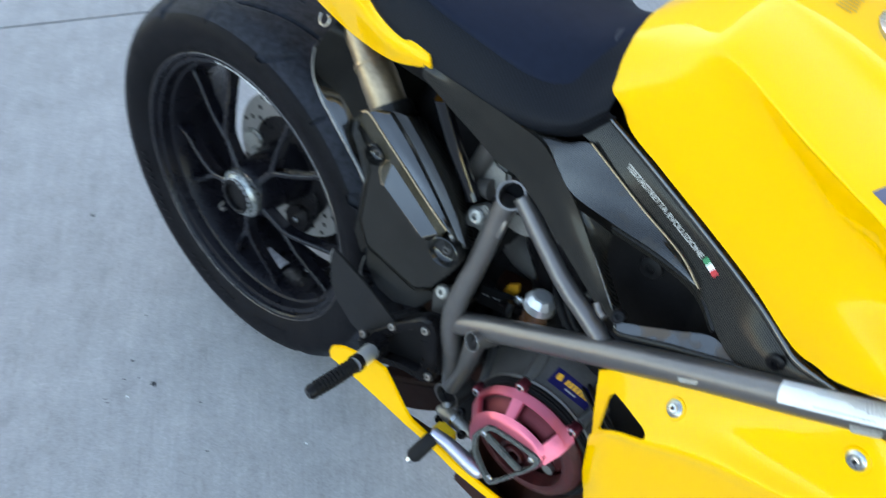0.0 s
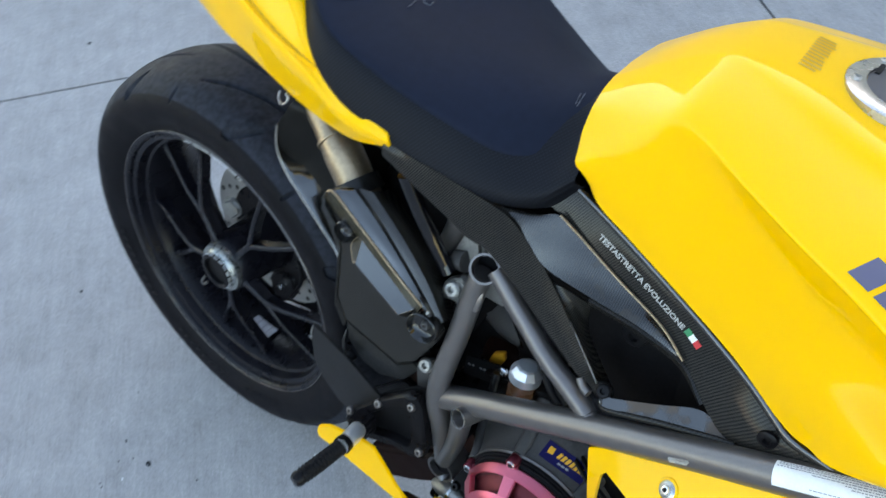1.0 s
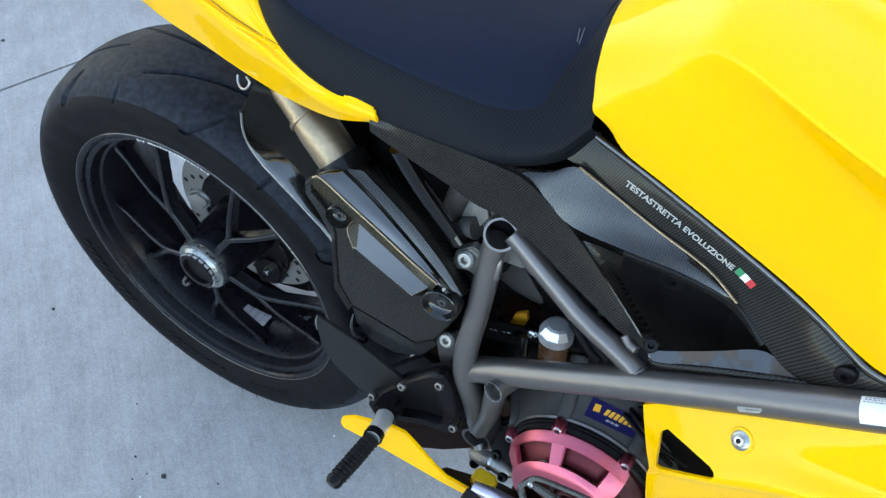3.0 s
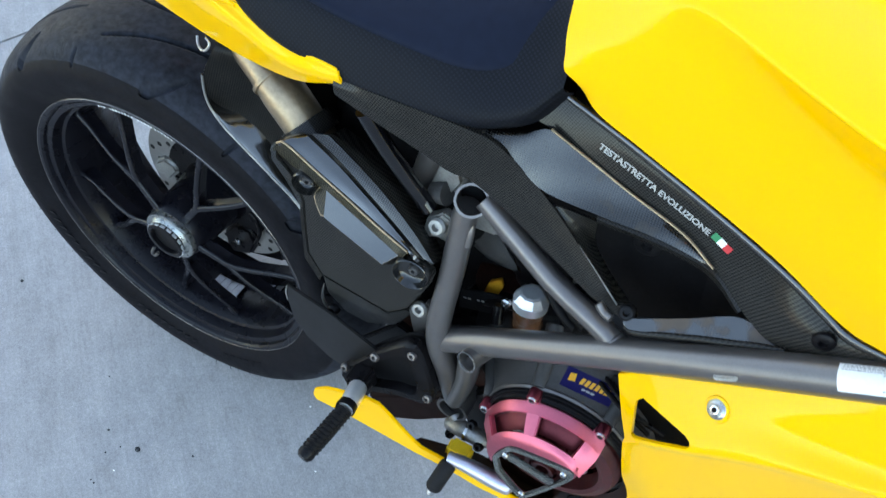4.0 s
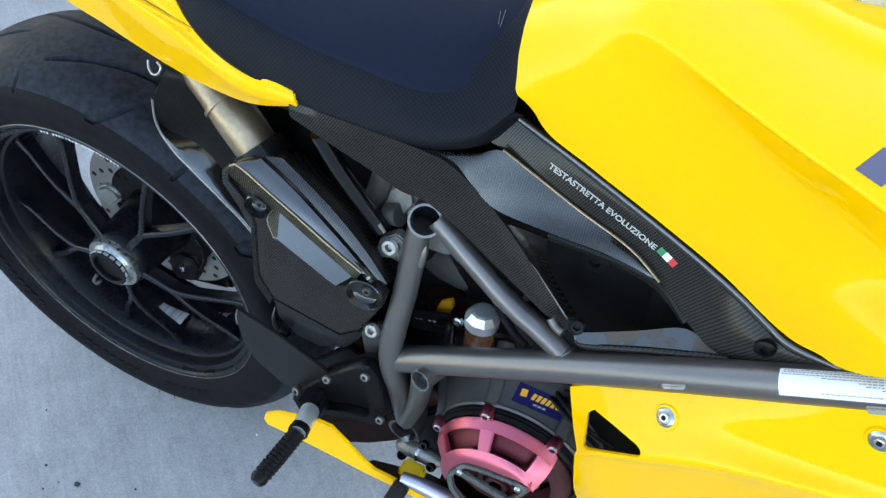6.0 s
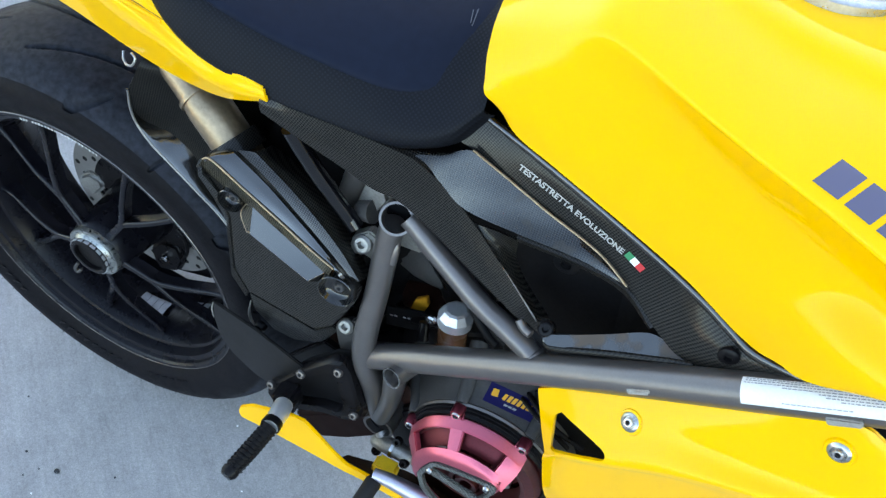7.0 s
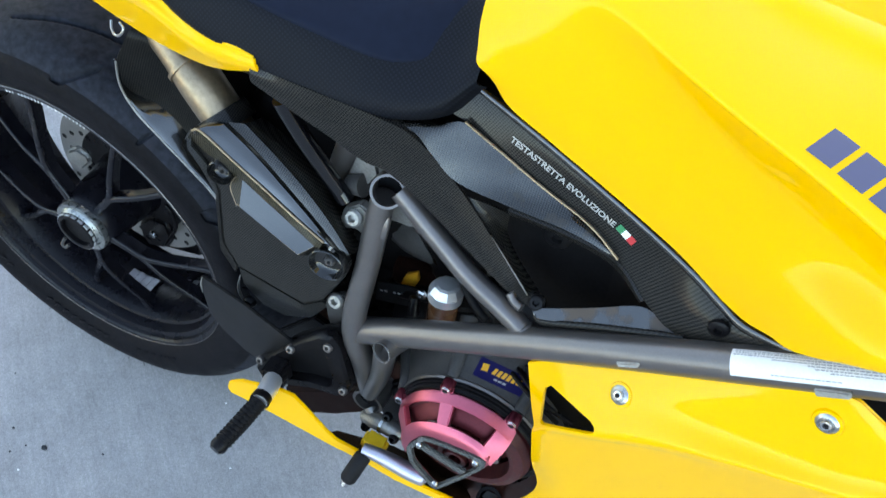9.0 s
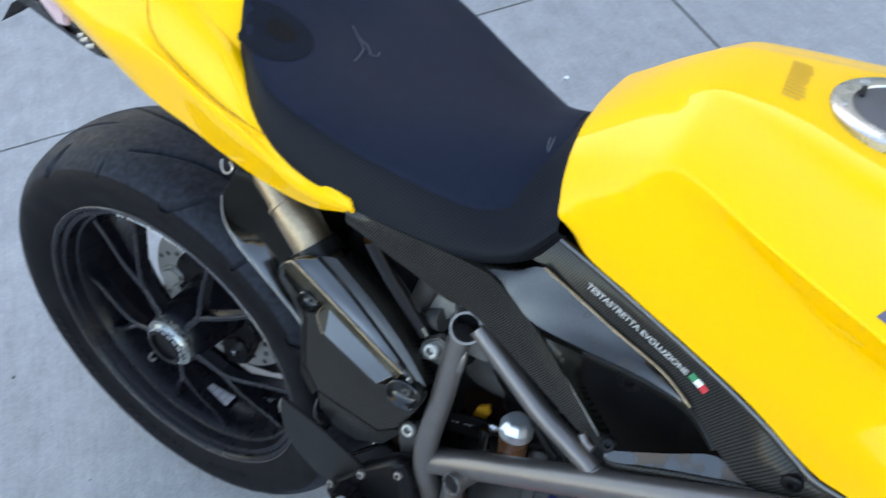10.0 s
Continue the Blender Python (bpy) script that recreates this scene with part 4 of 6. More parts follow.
def frame_trellis():
    f = new("trellis_frame")
    f.parent = bike
    tagged(f, "gunmetal tubular trellis frame")
    main = [(0.471, -0.129, 0.4355), (0.584, -0.141, 0.507)] + [(0.6961, -0.1530, 0.5775), (0.7792, -0.1618, 0.6266), (0.8624, -0.1705, 0.6757), (1.1119, -0.1968, 0.8230)]
    part("main_tube", tube(main, 0.0150, 3, 32), FRAME, f)
    for tab in [[(0.7427, -0.174, 0.6098), (0.7609, -0.176, 0.6218), (0.7613, -0.178, 0.6184), (0.7458, -0.176, 0.6072)], [(0.8758, -0.188, 0.6834), (0.897, -0.192, 0.6979), (0.8983, -0.194, 0.6932), (0.8794, -0.19, 0.6786)]]:
        part("tube_tab", panel(tab, 0.004, 0.001), ALLOY, f)
    ring = (0.499, -0.109, 0.637)
    node = Vector(ring)
    part("top_node", tube([node + Vector((-0.018, 0.048, -0.034)), node + Vector((0.002, -0.004, 0.003))], 0.0162, 1, 32, 0.0024), FRAME, f)
    # Added dark disc: the shade inside the tube is put into its colour.
    part("node_plug", tube([node + Vector((-0.012, 0.0320, -0.0227)), node + Vector((-0.010, 0.0267, -0.0190))], 0.0140, 1, 24), PLASTIC, f, "dark disc that blacks out the tube's inside")
    bend = [(0.493, -0.104, 0.624), (0.489, -0.108, 0.602), (0.481, -0.120, 0.538), (0.470, -0.132, 0.469), (0.469, -0.134, 0.428), (0.474, -0.128, 0.379), (0.476, -0.120, 0.312)]
    part("rear_strut", tube(bend, [0.012, 0.0125, 0.0125, 0.013, 0.0135, 0.0135, 0.0135], 4, 28), FRAME, f)
    diag = [(0.5100, -0.1040, 0.6380), (0.5838, -0.1210, 0.5868), (0.6202, -0.1310, 0.5739), (0.6456, -0.1380, 0.5648), (0.6562, -0.1425, 0.5610), (0.6680, -0.1500, 0.5575)]
    part("diagonal_strut", tube(diag, 0.0108, 2, 24), FRAME, f)
    foot = Vector(diag[-2])
    part("strut_weld", tube([foot.lerp(Vector(diag[-3]), 0.25), foot, foot.lerp(Vector(diag[-1]), 0.5)], [0.0108, 0.0122, 0.0110], 3, 20), FRAME, f, "weld bead at the foot of the tube")
    low = [(0.5135, -0.1455, 0.4500), (0.5048, -0.1390, 0.4017), (0.4961, -0.1340, 0.3651), (0.4814, -0.1290, 0.3202)]
    part("lower_strut", tube(low, [0.0125, 0.0118, 0.0108, 0.0105], 3, 24), FRAME, f)
    stub = Vector((0.517, -0.157, 0.459))
    out = Vector((-0.25, -0.90, 0.22)).normalized()
    part("lower_node", tube([stub - out * 0.045, stub + out * 0.002], 0.0116, 1, 28, 0.0012), FRAME, f)
    part("node_rim", tube([stub + out * 0.0018, stub + out * 0.0032], 0.0117, 1, 28, 0.0011), WASHER, f, "bright metal ring round the tube's rim")
    part("lower_plug", tube([stub - out * 0.040, stub - out * 0.006], [0.0045, 0.0038], 1, 16), STEEL, f, "bright bolt end inside the tube")
    clamp = Vector((0.4780, -0.118, 0.2990))
    part("engine_mount", tube([clamp + Vector((0, 0.03, 0)), clamp + Vector((0, -0.014, 0))], 0.0200, 1, 32, 0.0035), FRAME, f)
    # Black plug added so that the mount's inside stays dark.
    part("mount_core", tube([clamp + Vector((0, 0.025, 0)), clamp + Vector((0, -0.008, 0))], 0.0125, 1, 24), BLACK, f, "black plug added inside the mount")
    for a, b, c in ([(0.498, -0.108, 0.607), (0.499, -0.113, 0.596), (0.497, -0.116, 0.582)], [(0.516, -0.108, 0.624), (0.527, -0.112, 0.617), (0.539, -0.117, 0.611)], [(0.637, -0.141, 0.603), (0.643, -0.144, 0.598), (0.651, -0.147, 0.597)]):
        part("gusset", tube([a, b, c], 0.0042, 3, 10), FRAME, f)
    # paper label wrapped on the main tube
    a, b = Vector(main[3]), Vector(main[4])
    d = (b - a).normalized()
    bm = bmesh.new()
    side = Vector((0, -1, 0))
    side = (side - d * side.dot(d)).normalized()
    up = d.cross(side)
    if up.z < 0:
        up = -up
    s0 = Vector((0.8305, -0.166, 0.65))
    c0 = a + d * (s0 - a).dot(d)
    rows = []
    for k in range(9):
        ang = radians(14 + 78 * k / 8)
        n = side * math.cos(ang) + up * math.sin(ang)
        rows.append([bm.verts.new(c0 + d * q + n * 0.0156) for q in (0.0, 0.15)])
    for A, B in zip(rows, rows[1:]):
        bm.faces.new((A[0], A[1], B[1], B[0]))
    label = part("data_label", bm, WHITE, f, "white data label with rows of print")
    bm = bmesh.new()
    rnd = random.Random(4)
    for ang, lo in ((86, 0.003), (80, 0.003), (73, 0.002), (66, 0.03), (59, 0.055), (52, 0.06), (45, 0.07), (26, 0.03)):
        q = lo
        while q < 0.14:
            ln = rnd.uniform(0.0012, 0.0034)
            n = side * math.cos(radians(ang)) + up * math.sin(radians(ang))
            n2 = side * math.cos(radians(ang + 3)) + up * math.sin(radians(ang + 3))
            bm.faces.new([bm.verts.new(c0 + d * s + m * 0.01585) for s, m in ((q, n), (q + ln, n), (q + ln, n2), (q, n2))])
            q += ln + 0.0008
            if ang == 26 and q > 0.075:
                break
    part("print", bm, INK, label)


frame_trellis()


def side_cover():
    c = new("carbon_side_cover")
    c.parent = bike
    tagged(c, "carbon frame cover with silver lettering below the tank")
    rows = []
    for q in ([(0.387, -0.134, 0.752), (0.388, -0.137, 0.747), (0.388, -0.136, 0.739)], [(0.433, -0.131, 0.747), (0.430, -0.133, 0.733), (0.425, -0.131, 0.717)], [(0.472, -0.125, 0.739), (0.464, -0.127, 0.718), (0.454, -0.124, 0.697)], [(0.506, -0.119, 0.730), (0.495, -0.121, 0.704), (0.482, -0.118, 0.677)], [(0.531, -0.117, 0.721), (0.521, -0.119, 0.697), (0.505, -0.116, 0.672)], [(0.570, -0.113, 0.681), (0.551, -0.117, 0.674), (0.531, -0.116, 0.656)], [(0.611, -0.119, 0.636), (0.592, -0.122, 0.635), (0.571, -0.120, 0.630)], [(0.649, -0.127, 0.594), (0.640, -0.128, 0.591), (0.628, -0.126, 0.593)]):
        rows.append(q)
    part("frame_band", net(rows, 5, 5, 0.004), CARBON_FLAT, c)
    foot = [(0.649, -0.128, 0.595), (0.658, -0.128, 0.598), (0.666, -0.129, 0.597), (0.669, -0.132, 0.588), (0.661, -0.133, 0.578), (0.649, -0.131, 0.582), (0.628, -0.126, 0.593)]
    part("band_foot", panel(foot, 0.005, 0.0015), CARBON_FLAT, c)
    rows = []
    for q in ([(0.505, -0.118, 0.729), (0.504, -0.117, 0.728), (0.505, -0.115, 0.727)], [(0.531, -0.118, 0.724), (0.536, -0.111, 0.727), (0.543, -0.104, 0.727)], [(0.550, -0.118, 0.703), (0.558, -0.107, 0.716), (0.566, -0.096, 0.732)], [(0.572, -0.118, 0.686), (0.587, -0.106, 0.703), (0.600, -0.095, 0.714)], [(0.619, -0.117, 0.679), (0.627, -0.107, 0.687), (0.637, -0.099, 0.697)], [(0.672, -0.116, 0.674), (0.678, -0.111, 0.679), (0.685, -0.106, 0.679)], [(0.716, -0.116, 0.663), (0.715, -0.116, 0.664), (0.715, -0.115, 0.664)]):
        rows.append(q)
    part("gloss_wedge", net(rows, 5, 5, 0.004), CARBON_SCUFFED, c, "glossy upward-facing carbon ledge")
    rows = []
    for q in ([(0.532, -0.094, 0.742), (0.538, -0.087, 0.757), (0.543, -0.080, 0.770)], [(0.564, -0.092, 0.730), (0.571, -0.086, 0.745), (0.574, -0.080, 0.758)], [(0.599, -0.094, 0.713), (0.608, -0.088, 0.731), (0.616, -0.084, 0.742)], [(0.637, -0.098, 0.696), (0.648, -0.094, 0.717), (0.659, -0.091, 0.727)], [(0.685, -0.106, 0.679), (0.697, -0.104, 0.702), (0.707, -0.102, 0.710)], [(0.716, -0.115, 0.662), (0.730, -0.113, 0.684), (0.743, -0.112, 0.699)], [(0.746, -0.128, 0.641), (0.763, -0.126, 0.670), (0.778, -0.124, 0.689)], [(0.781, -0.146, 0.636), (0.797, -0.146, 0.663), (0.810, -0.142, 0.680)], [(0.834, -0.160, 0.666), (0.848, -0.163, 0.677), (0.858, -0.166, 0.686)]):
        rows.append(q)
    strip = part("lettered_strip", net(rows, 5, 6, 0.004), CARBON_FLAT, c)
    lip = [(0.572, -0.081, 0.757), (0.617, -0.086, 0.740), (0.660, -0.093, 0.724), (0.708, -0.104, 0.708), (0.745, -0.114, 0.696), (0.779, -0.126, 0.686), (0.804, -0.138, 0.679), (0.823, -0.150, 0.678), (0.858, -0.165, 0.687)]
    part("raised_lip", tube(lip, [0.003, 0.0042, 0.0045, 0.0045, 0.0045, 0.005, 0.0055, 0.005, 0.003], 5, 12), CARBON, c)
    bead = [(0.566, -0.097, 0.734), (0.600, -0.096, 0.714), (0.638, -0.100, 0.697), (0.686, -0.109, 0.682), (0.716, -0.118, 0.665)]
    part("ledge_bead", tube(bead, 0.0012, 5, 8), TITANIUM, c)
    rows = [[(0.658, -0.135, 0.588), (0.660, -0.137, 0.587), (0.663, -0.139, 0.586)], [(0.674, -0.134, 0.594), (0.674, -0.138, 0.591), (0.672, -0.143, 0.587)], [(0.713, -0.129, 0.612), (0.715, -0.134, 0.609), (0.718, -0.140, 0.605)], [(0.743, -0.124, 0.626), (0.749, -0.131, 0.623), (0.756, -0.139, 0.619)], [(0.760, -0.128, 0.629), (0.766, -0.134, 0.627), (0.772, -0.139, 0.625)], [(0.779, -0.136, 0.629), (0.782, -0.138, 0.629), (0.784, -0.139, 0.629)]]
    part("lower_ledge", net(rows, 5, 5, 0.004), CARBON_MOTTLED, c, "glossy upward-facing carbon ledge")
    rim = [(0.662, -0.140, 0.584), (0.673, -0.144, 0.587), (0.719, -0.146, 0.610), (0.756, -0.147, 0.626), (0.771, -0.148, 0.633), (0.785, -0.149, 0.639)]
    part("ledge_rim", tube(rim, [0.002, 0.0028, 0.003, 0.003, 0.003, 0.002], 4, 10), CARBON_FLAT, c)
    inner = [(0.534, -0.063, 0.651), (0.597, -0.064, 0.644), (0.655, -0.065, 0.632), (0.715, -0.066, 0.623), (0.773, -0.072, 0.565), (0.656, -0.079, 0.495), (0.613, -0.075, 0.530)]
    part("duct_wall", panel(inner, 0.006, 0), INNER, c, "black intake duct wall", 20)
    edge = [(0.576, -0.116, 0.673), (0.593, -0.119, 0.654), (0.612, -0.122, 0.635), (0.649, -0.129, 0.594)]
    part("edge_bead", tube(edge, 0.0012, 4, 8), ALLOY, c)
    rows = [[(0.576, -0.113, 0.669), (0.593, -0.108, 0.664), (0.614, -0.098, 0.651)], [(0.593, -0.117, 0.652), (0.605, -0.106, 0.641), (0.611, -0.088, 0.619)], [(0.613, -0.120, 0.632), (0.621, -0.108, 0.617), (0.623, -0.088, 0.593)], [(0.649, -0.127, 0.592), (0.651, -0.115, 0.582), (0.651, -0.090, 0.557)]]
    part("duct_web", net(rows, 4, 4, 0.003), CARBON_FLAT, c)
    rows = [[(0.618, -0.114, 0.675), (0.617, -0.108, 0.665), (0.612, -0.090, 0.634)], [(0.672, -0.115, 0.672), (0.671, -0.108, 0.661), (0.667, -0.090, 0.632)], [(0.716, -0.116, 0.662), (0.714, -0.110, 0.651), (0.709, -0.090, 0.619)], [(0.746, -0.128, 0.641), (0.744, -0.120, 0.631), (0.735, -0.095, 0.600)]]
    rows = [[p, tuple((u + v) / 2 for u, v in zip(p, q)), q] for p, q, _ in rows]
    part("duct_lip", net(rows, 4, 4, 0.003), CARBON_FLAT, c)
    bolt(c, (0.660, -0.1345, 0.5960), 0.0075, 0.003, BLACK, n=(0.1, -0.8, 0.6))
    bolt(c, (0.806, -0.151, 0.666), 0.0085, 0.0025, BLACK)
    bolt(c, (0.653, -0.070, 0.615), 0.013, 0.003, PLASTIC)
    a, b = Vector((0.603, -0.092, 0.724)), Vector((0.704, -0.111, 0.688))
    w = Vector((0.605, -0.090, 0.730))
    letter(c, "TESTASTRETTA EVOLUZIONE", a, b, w, SILVER_INK, strip)
    q = [Vector(p) + Vector((0, -0.0026, 0.0012)) for p in [(0.706, -0.112, 0.688), (0.722, -0.116, 0.680), (0.726, -0.114, 0.687), (0.710, -0.110, 0.695)]]
    q = [q[0].lerp(q[3], 0.08), q[1].lerp(q[2], 0.08), q[1].lerp(q[2], 0.88), q[0].lerp(q[3], 0.88)]
    for i, mt in enumerate((GREEN, WHITE, FLAGRED)):
        p = [q[0].lerp(q[1], i / 3), q[0].lerp(q[1], (i + 1) / 3), q[3].lerp(q[2], (i + 1) / 3), q[3].lerp(q[2], i / 3)]
        decal("flag_bar", strip, p, mt, c, (0, -0.9, 0.3), 3, 3, 0.0006, ("green", "white", "red")[i] + " flag decal")


def letter(parent, text, a, b, w, material, target):
    """Flat lettering from a to b, its height towards w, laid on the target's skin."""
    cu = bpy.data.curves.new("lettering", "FONT")
    cu.body = text
    cu.offset = 0.032
    tmp = bpy.data.objects.new("lettering", cu)
    scene.collection.objects.link(tmp)
    bpy.context.view_layer.update()
    me = bpy.data.meshes.new_from_object(tmp.evaluated_get(bpy.context.evaluated_depsgraph_get()))
    bpy.data.objects.remove(tmp)
    xs = [v.co.x for v in me.vertices]
    ys = [v.co.y for v in me.vertices]
    x0, x1, y0, y1 = min(xs), max(xs), min(ys), max(ys)
    u = (b - a)
    h = (w - a)
    h = h - u * (h.dot(u) / u.dot(u))
    n = u.cross(h).normalized()
    if n.y > 0:
        n = -n
    for v in me.vertices:
        s, t = (v.co.x - x0) / (x1 - x0), (v.co.y - y0) / (y1 - y0)
        v.co = laid(target, a + u * s + h * (0.10 + 0.84 * t), n, 0.0005)
    me.materials.append(material)
    ob = new("lettering", me)
    ob.parent = parent
    tagged(ob, "silver lettering")
    return ob


side_cover()


def side_fairing():
    f = new("side_fairing")
    f.parent = bike
    tagged(f, "yellow belly fairing panel held by bright screws")
    rows = []
    rows.append([(0.669, -0.159, 0.542), (0.669, -0.16, 0.541), (0.6749, -0.1625, 0.5123), (0.6812, -0.168, 0.4915), (0.6885, -0.176, 0.4772), (0.6885, -0.177, 0.4713), (0.6883, -0.176, 0.4589), (0.6926, -0.17, 0.4003), (0.7004, -0.162, 0.3278), (0.642, -0.148, 0.186)])
    rows.append([(0.696, -0.162, 0.566), (0.697, -0.163, 0.565), (0.7035, -0.1778, 0.5506), (0.7097, -0.19, 0.5391), (0.7157, -0.2013, 0.5288), (0.7154, -0.2009, 0.521), (0.7141, -0.1953, 0.5032), (0.7159, -0.1853, 0.4381), (0.7271, -0.1723, 0.3544), (0.6844, -0.1613, 0.22)])
    rows.append([(0.727, -0.166, 0.585), (0.727, -0.168, 0.585), (0.7337, -0.1808, 0.5726), (0.7412, -0.194, 0.5602), (0.7455, -0.2049, 0.5486), (0.7435, -0.2045, 0.5388), (0.7424, -0.1989, 0.5221), (0.7479, -0.1889, 0.4738), (0.7611, -0.1759, 0.4039), (0.772, -0.1649, 0.3028)])
    rows.append([(0.777, -0.173, 0.619), (0.778, -0.174, 0.619), (0.7839, -0.1854, 0.6053), (0.7898, -0.1943, 0.5936), (0.7965, -0.2078, 0.5785), (0.7975, -0.2074, 0.5696), (0.7995, -0.2018, 0.554), (0.8095, -0.1918, 0.5079), (0.834, -0.1788, 0.4407), (0.8559, -0.1678, 0.3372)])
    rows.append([(0.831, -0.178, 0.649), (0.831, -0.179, 0.649), (0.8376, -0.1881, 0.6349), (0.8471, -0.1972, 0.6081), (0.8534, -0.2107, 0.5976), (0.8556, -0.2103, 0.5907), (0.8597, -0.2047, 0.572), (0.874, -0.1947, 0.5333), (0.8986, -0.1817, 0.4743), (0.9325, -0.1707, 0.3728)])
    rows.append([(0.874, -0.184, 0.674), (0.874, -0.185, 0.674), (0.8822, -0.1934, 0.6552), (0.8949, -0.2012, 0.6217), (0.9013, -0.2124, 0.6097), (0.9038, -0.212, 0.6028), (0.9086, -0.2064, 0.5845), (0.9225, -0.1964, 0.5462), (0.9461, -0.1834, 0.4911), (0.9834, -0.1724, 0.395)])
    rows.append([(0.899, -0.187, 0.688), (0.9, -0.189, 0.688), (0.908, -0.1961, 0.6678), (0.9248, -0.2034, 0.6305), (0.9307, -0.2134, 0.6168), (0.9342, -0.213, 0.6088), (0.9401, -0.2074, 0.5905), (0.9553, -0.1974, 0.5541), (0.9791, -0.1844, 0.5056), (1.0178, -0.1734, 0.4136)])
    rows.append([(0.921, -0.189, 0.678), (0.922, -0.19, 0.678), (0.9282, -0.1973, 0.6589), (0.9436, -0.203, 0.6313), (0.9531, -0.2141, 0.6209), (0.9557, -0.2137, 0.614), (0.9615, -0.2081, 0.5975), (0.9769, -0.1981, 0.5631), (1.0031, -0.1851, 0.5106), (1.0442, -0.1741, 0.4204)])
    rows.append([(0.977, -0.195, 0.648), (0.978, -0.196, 0.648), (0.9815, -0.202, 0.6399), (0.9895, -0.205, 0.6263), (0.993, -0.2149, 0.6256), (0.9957, -0.2145, 0.6197), (1.0031, -0.2089, 0.6008), (1.02, -0.1989, 0.5685), (1.0483, -0.1859, 0.5167), (1.0927, -0.1749, 0.4283)])
    bm = net(rows, 4, 5, 0.0)
    hole = [Vector(p) for p in [(0.6962, -0.1738, 0.5439), (0.6914, -0.1723, 0.535), (0.691, -0.1732, 0.5277), (0.6947, -0.1812, 0.4937), (0.6976, -0.1848, 0.4961), (0.7429, -0.2051, 0.5454), (0.7454, -0.2044, 0.55), (0.7441, -0.2022, 0.5531), (0.7396, -0.1981, 0.5528)]]
    mid = sum(hole, Vector()) / len(hole)
    edges = []
    for k in range(len(hole)):
        a, b = hole[k], hole[(k + 1) % len(hole)]
        n = (b - a).cross(Vector((0.06, -0.42, 0.64))).normalized()
        edges.append((a, n if n.dot(mid - a) > 0 else -n))
        near = [f for f in bm.faces if (f.calc_center_median() - mid).length < 0.11]
        geom = near + list({e for f in near for e in f.edges}) + list({v for f in near for v in f.verts})
        bmesh.ops.bisect_plane(bm, geom=geom, plane_co=a, plane_no=n)
    gone = [f for f in bm.faces if (f.calc_center_median() - mid).length < 0.08 and all((f.calc_center_median() - a).dot(n) > 0 for a, n in edges)]
    bmesh.ops.delete(bm, geom=gone, context="FACES")
    ext = bmesh.ops.extrude_face_region(bm, geom=list(bm.faces))
    bmesh.ops.translate(bm, verts=[g for g in ext["geom"] if isinstance(g, bmesh.types.BMVert)], vec=(0.001, 0.0035, -0.001))
    skin = part("main_panel", bm, YELLOW, f)
    bpy.context.view_layer.update()
    for p in [(0.755, -0.175, 0.581), (0.894, -0.191, 0.661)]:
        hit, p, n, _ = skin.ray_cast(Vector(p) + Vector((0, -0.05, 0.02)), Vector((0, 0.93, -0.36)))
        if n.y > 0:
            n = -n
        part("screw_ring", aim(lathe([(0.0070, -0.0014), (0.0104, -0.0016), (0.0118, 0.001)], p, "y", 28), p, n), YELLOW, f, "yellow rubber grommet")
        part("screw_cup", aim(lathe([(0.0001, -0.0018), (0.0048, -0.0020), (0.0058, -0.0032), (0.0072, -0.0029), (0.0084, -0.0016), (0.0086, 0.002)], p, "y", 28), p, n), WASHER, f, "bright domed screw washer")
        part("screw", aim(lathe([(0.0019, -0.003), (0.0022, -0.0048), (0.0036, -0.0046), (0.0043, -0.003), (0.0044, 0)], p, "y", 24), p, n), STEEL, f)
        part("socket", aim(lathe([(0.0001, -0.0034), (0.0021, -0.0034)], p, "y", 6), p, n), PLASTIC, f)
    back = [(0.655, -0.115, 0.470), (0.752, -0.115, 0.497), (0.774, -0.115, 0.385), (0.671, -0.115, 0.326)]
    part("inner_plate", panel(back, 0.003, 0), PLASTIC, f, "black inner liner")


side_fairing()


def belly_pan():
    b = new("belly_pan")
    b.parent = bike
    tagged(b, "yellow belly pan edge sweeping back under the engine")
    out = [(0.320, -0.192, 0.304), (0.326, -0.192, 0.320), (0.344, -0.192, 0.335), (0.400, -0.192, 0.355), (0.419, -0.192, 0.355), (0.433, -0.192, 0.340), (0.457, -0.192, 0.311), (0.470, -0.191, 0.297), (0.500, -0.190, 0.291), (0.543, -0.188, 0.277), (0.586, -0.185, 0.270), (0.651, -0.180, 0.262), (0.650, -0.180, 0.250), (0.587, -0.185, 0.253), (0.543, -0.188, 0.259), (0.499, -0.190, 0.273), (0.462, -0.192, 0.279), (0.415, -0.192, 0.286), (0.368, -0.192, 0.292), (0.323, -0.192, 0.294)]
    part("pan_edge", panel(out, 0.004, 0.0015), YELLOW, b)
    inner = [(0.455, -0.186, 0.294), (0.495, -0.184, 0.274), (0.584, -0.180, 0.256), (0.650, -0.175, 0.248), (0.592, -0.090, 0.134), (0.506, -0.120, 0.202), (0.449, -0.160, 0.256)]
    part("pan_floor", panel(inner, 0.004, 0.001, (0, 0, -1)), DIRT, b, "dirty brown inside of the pan")


belly_pan()


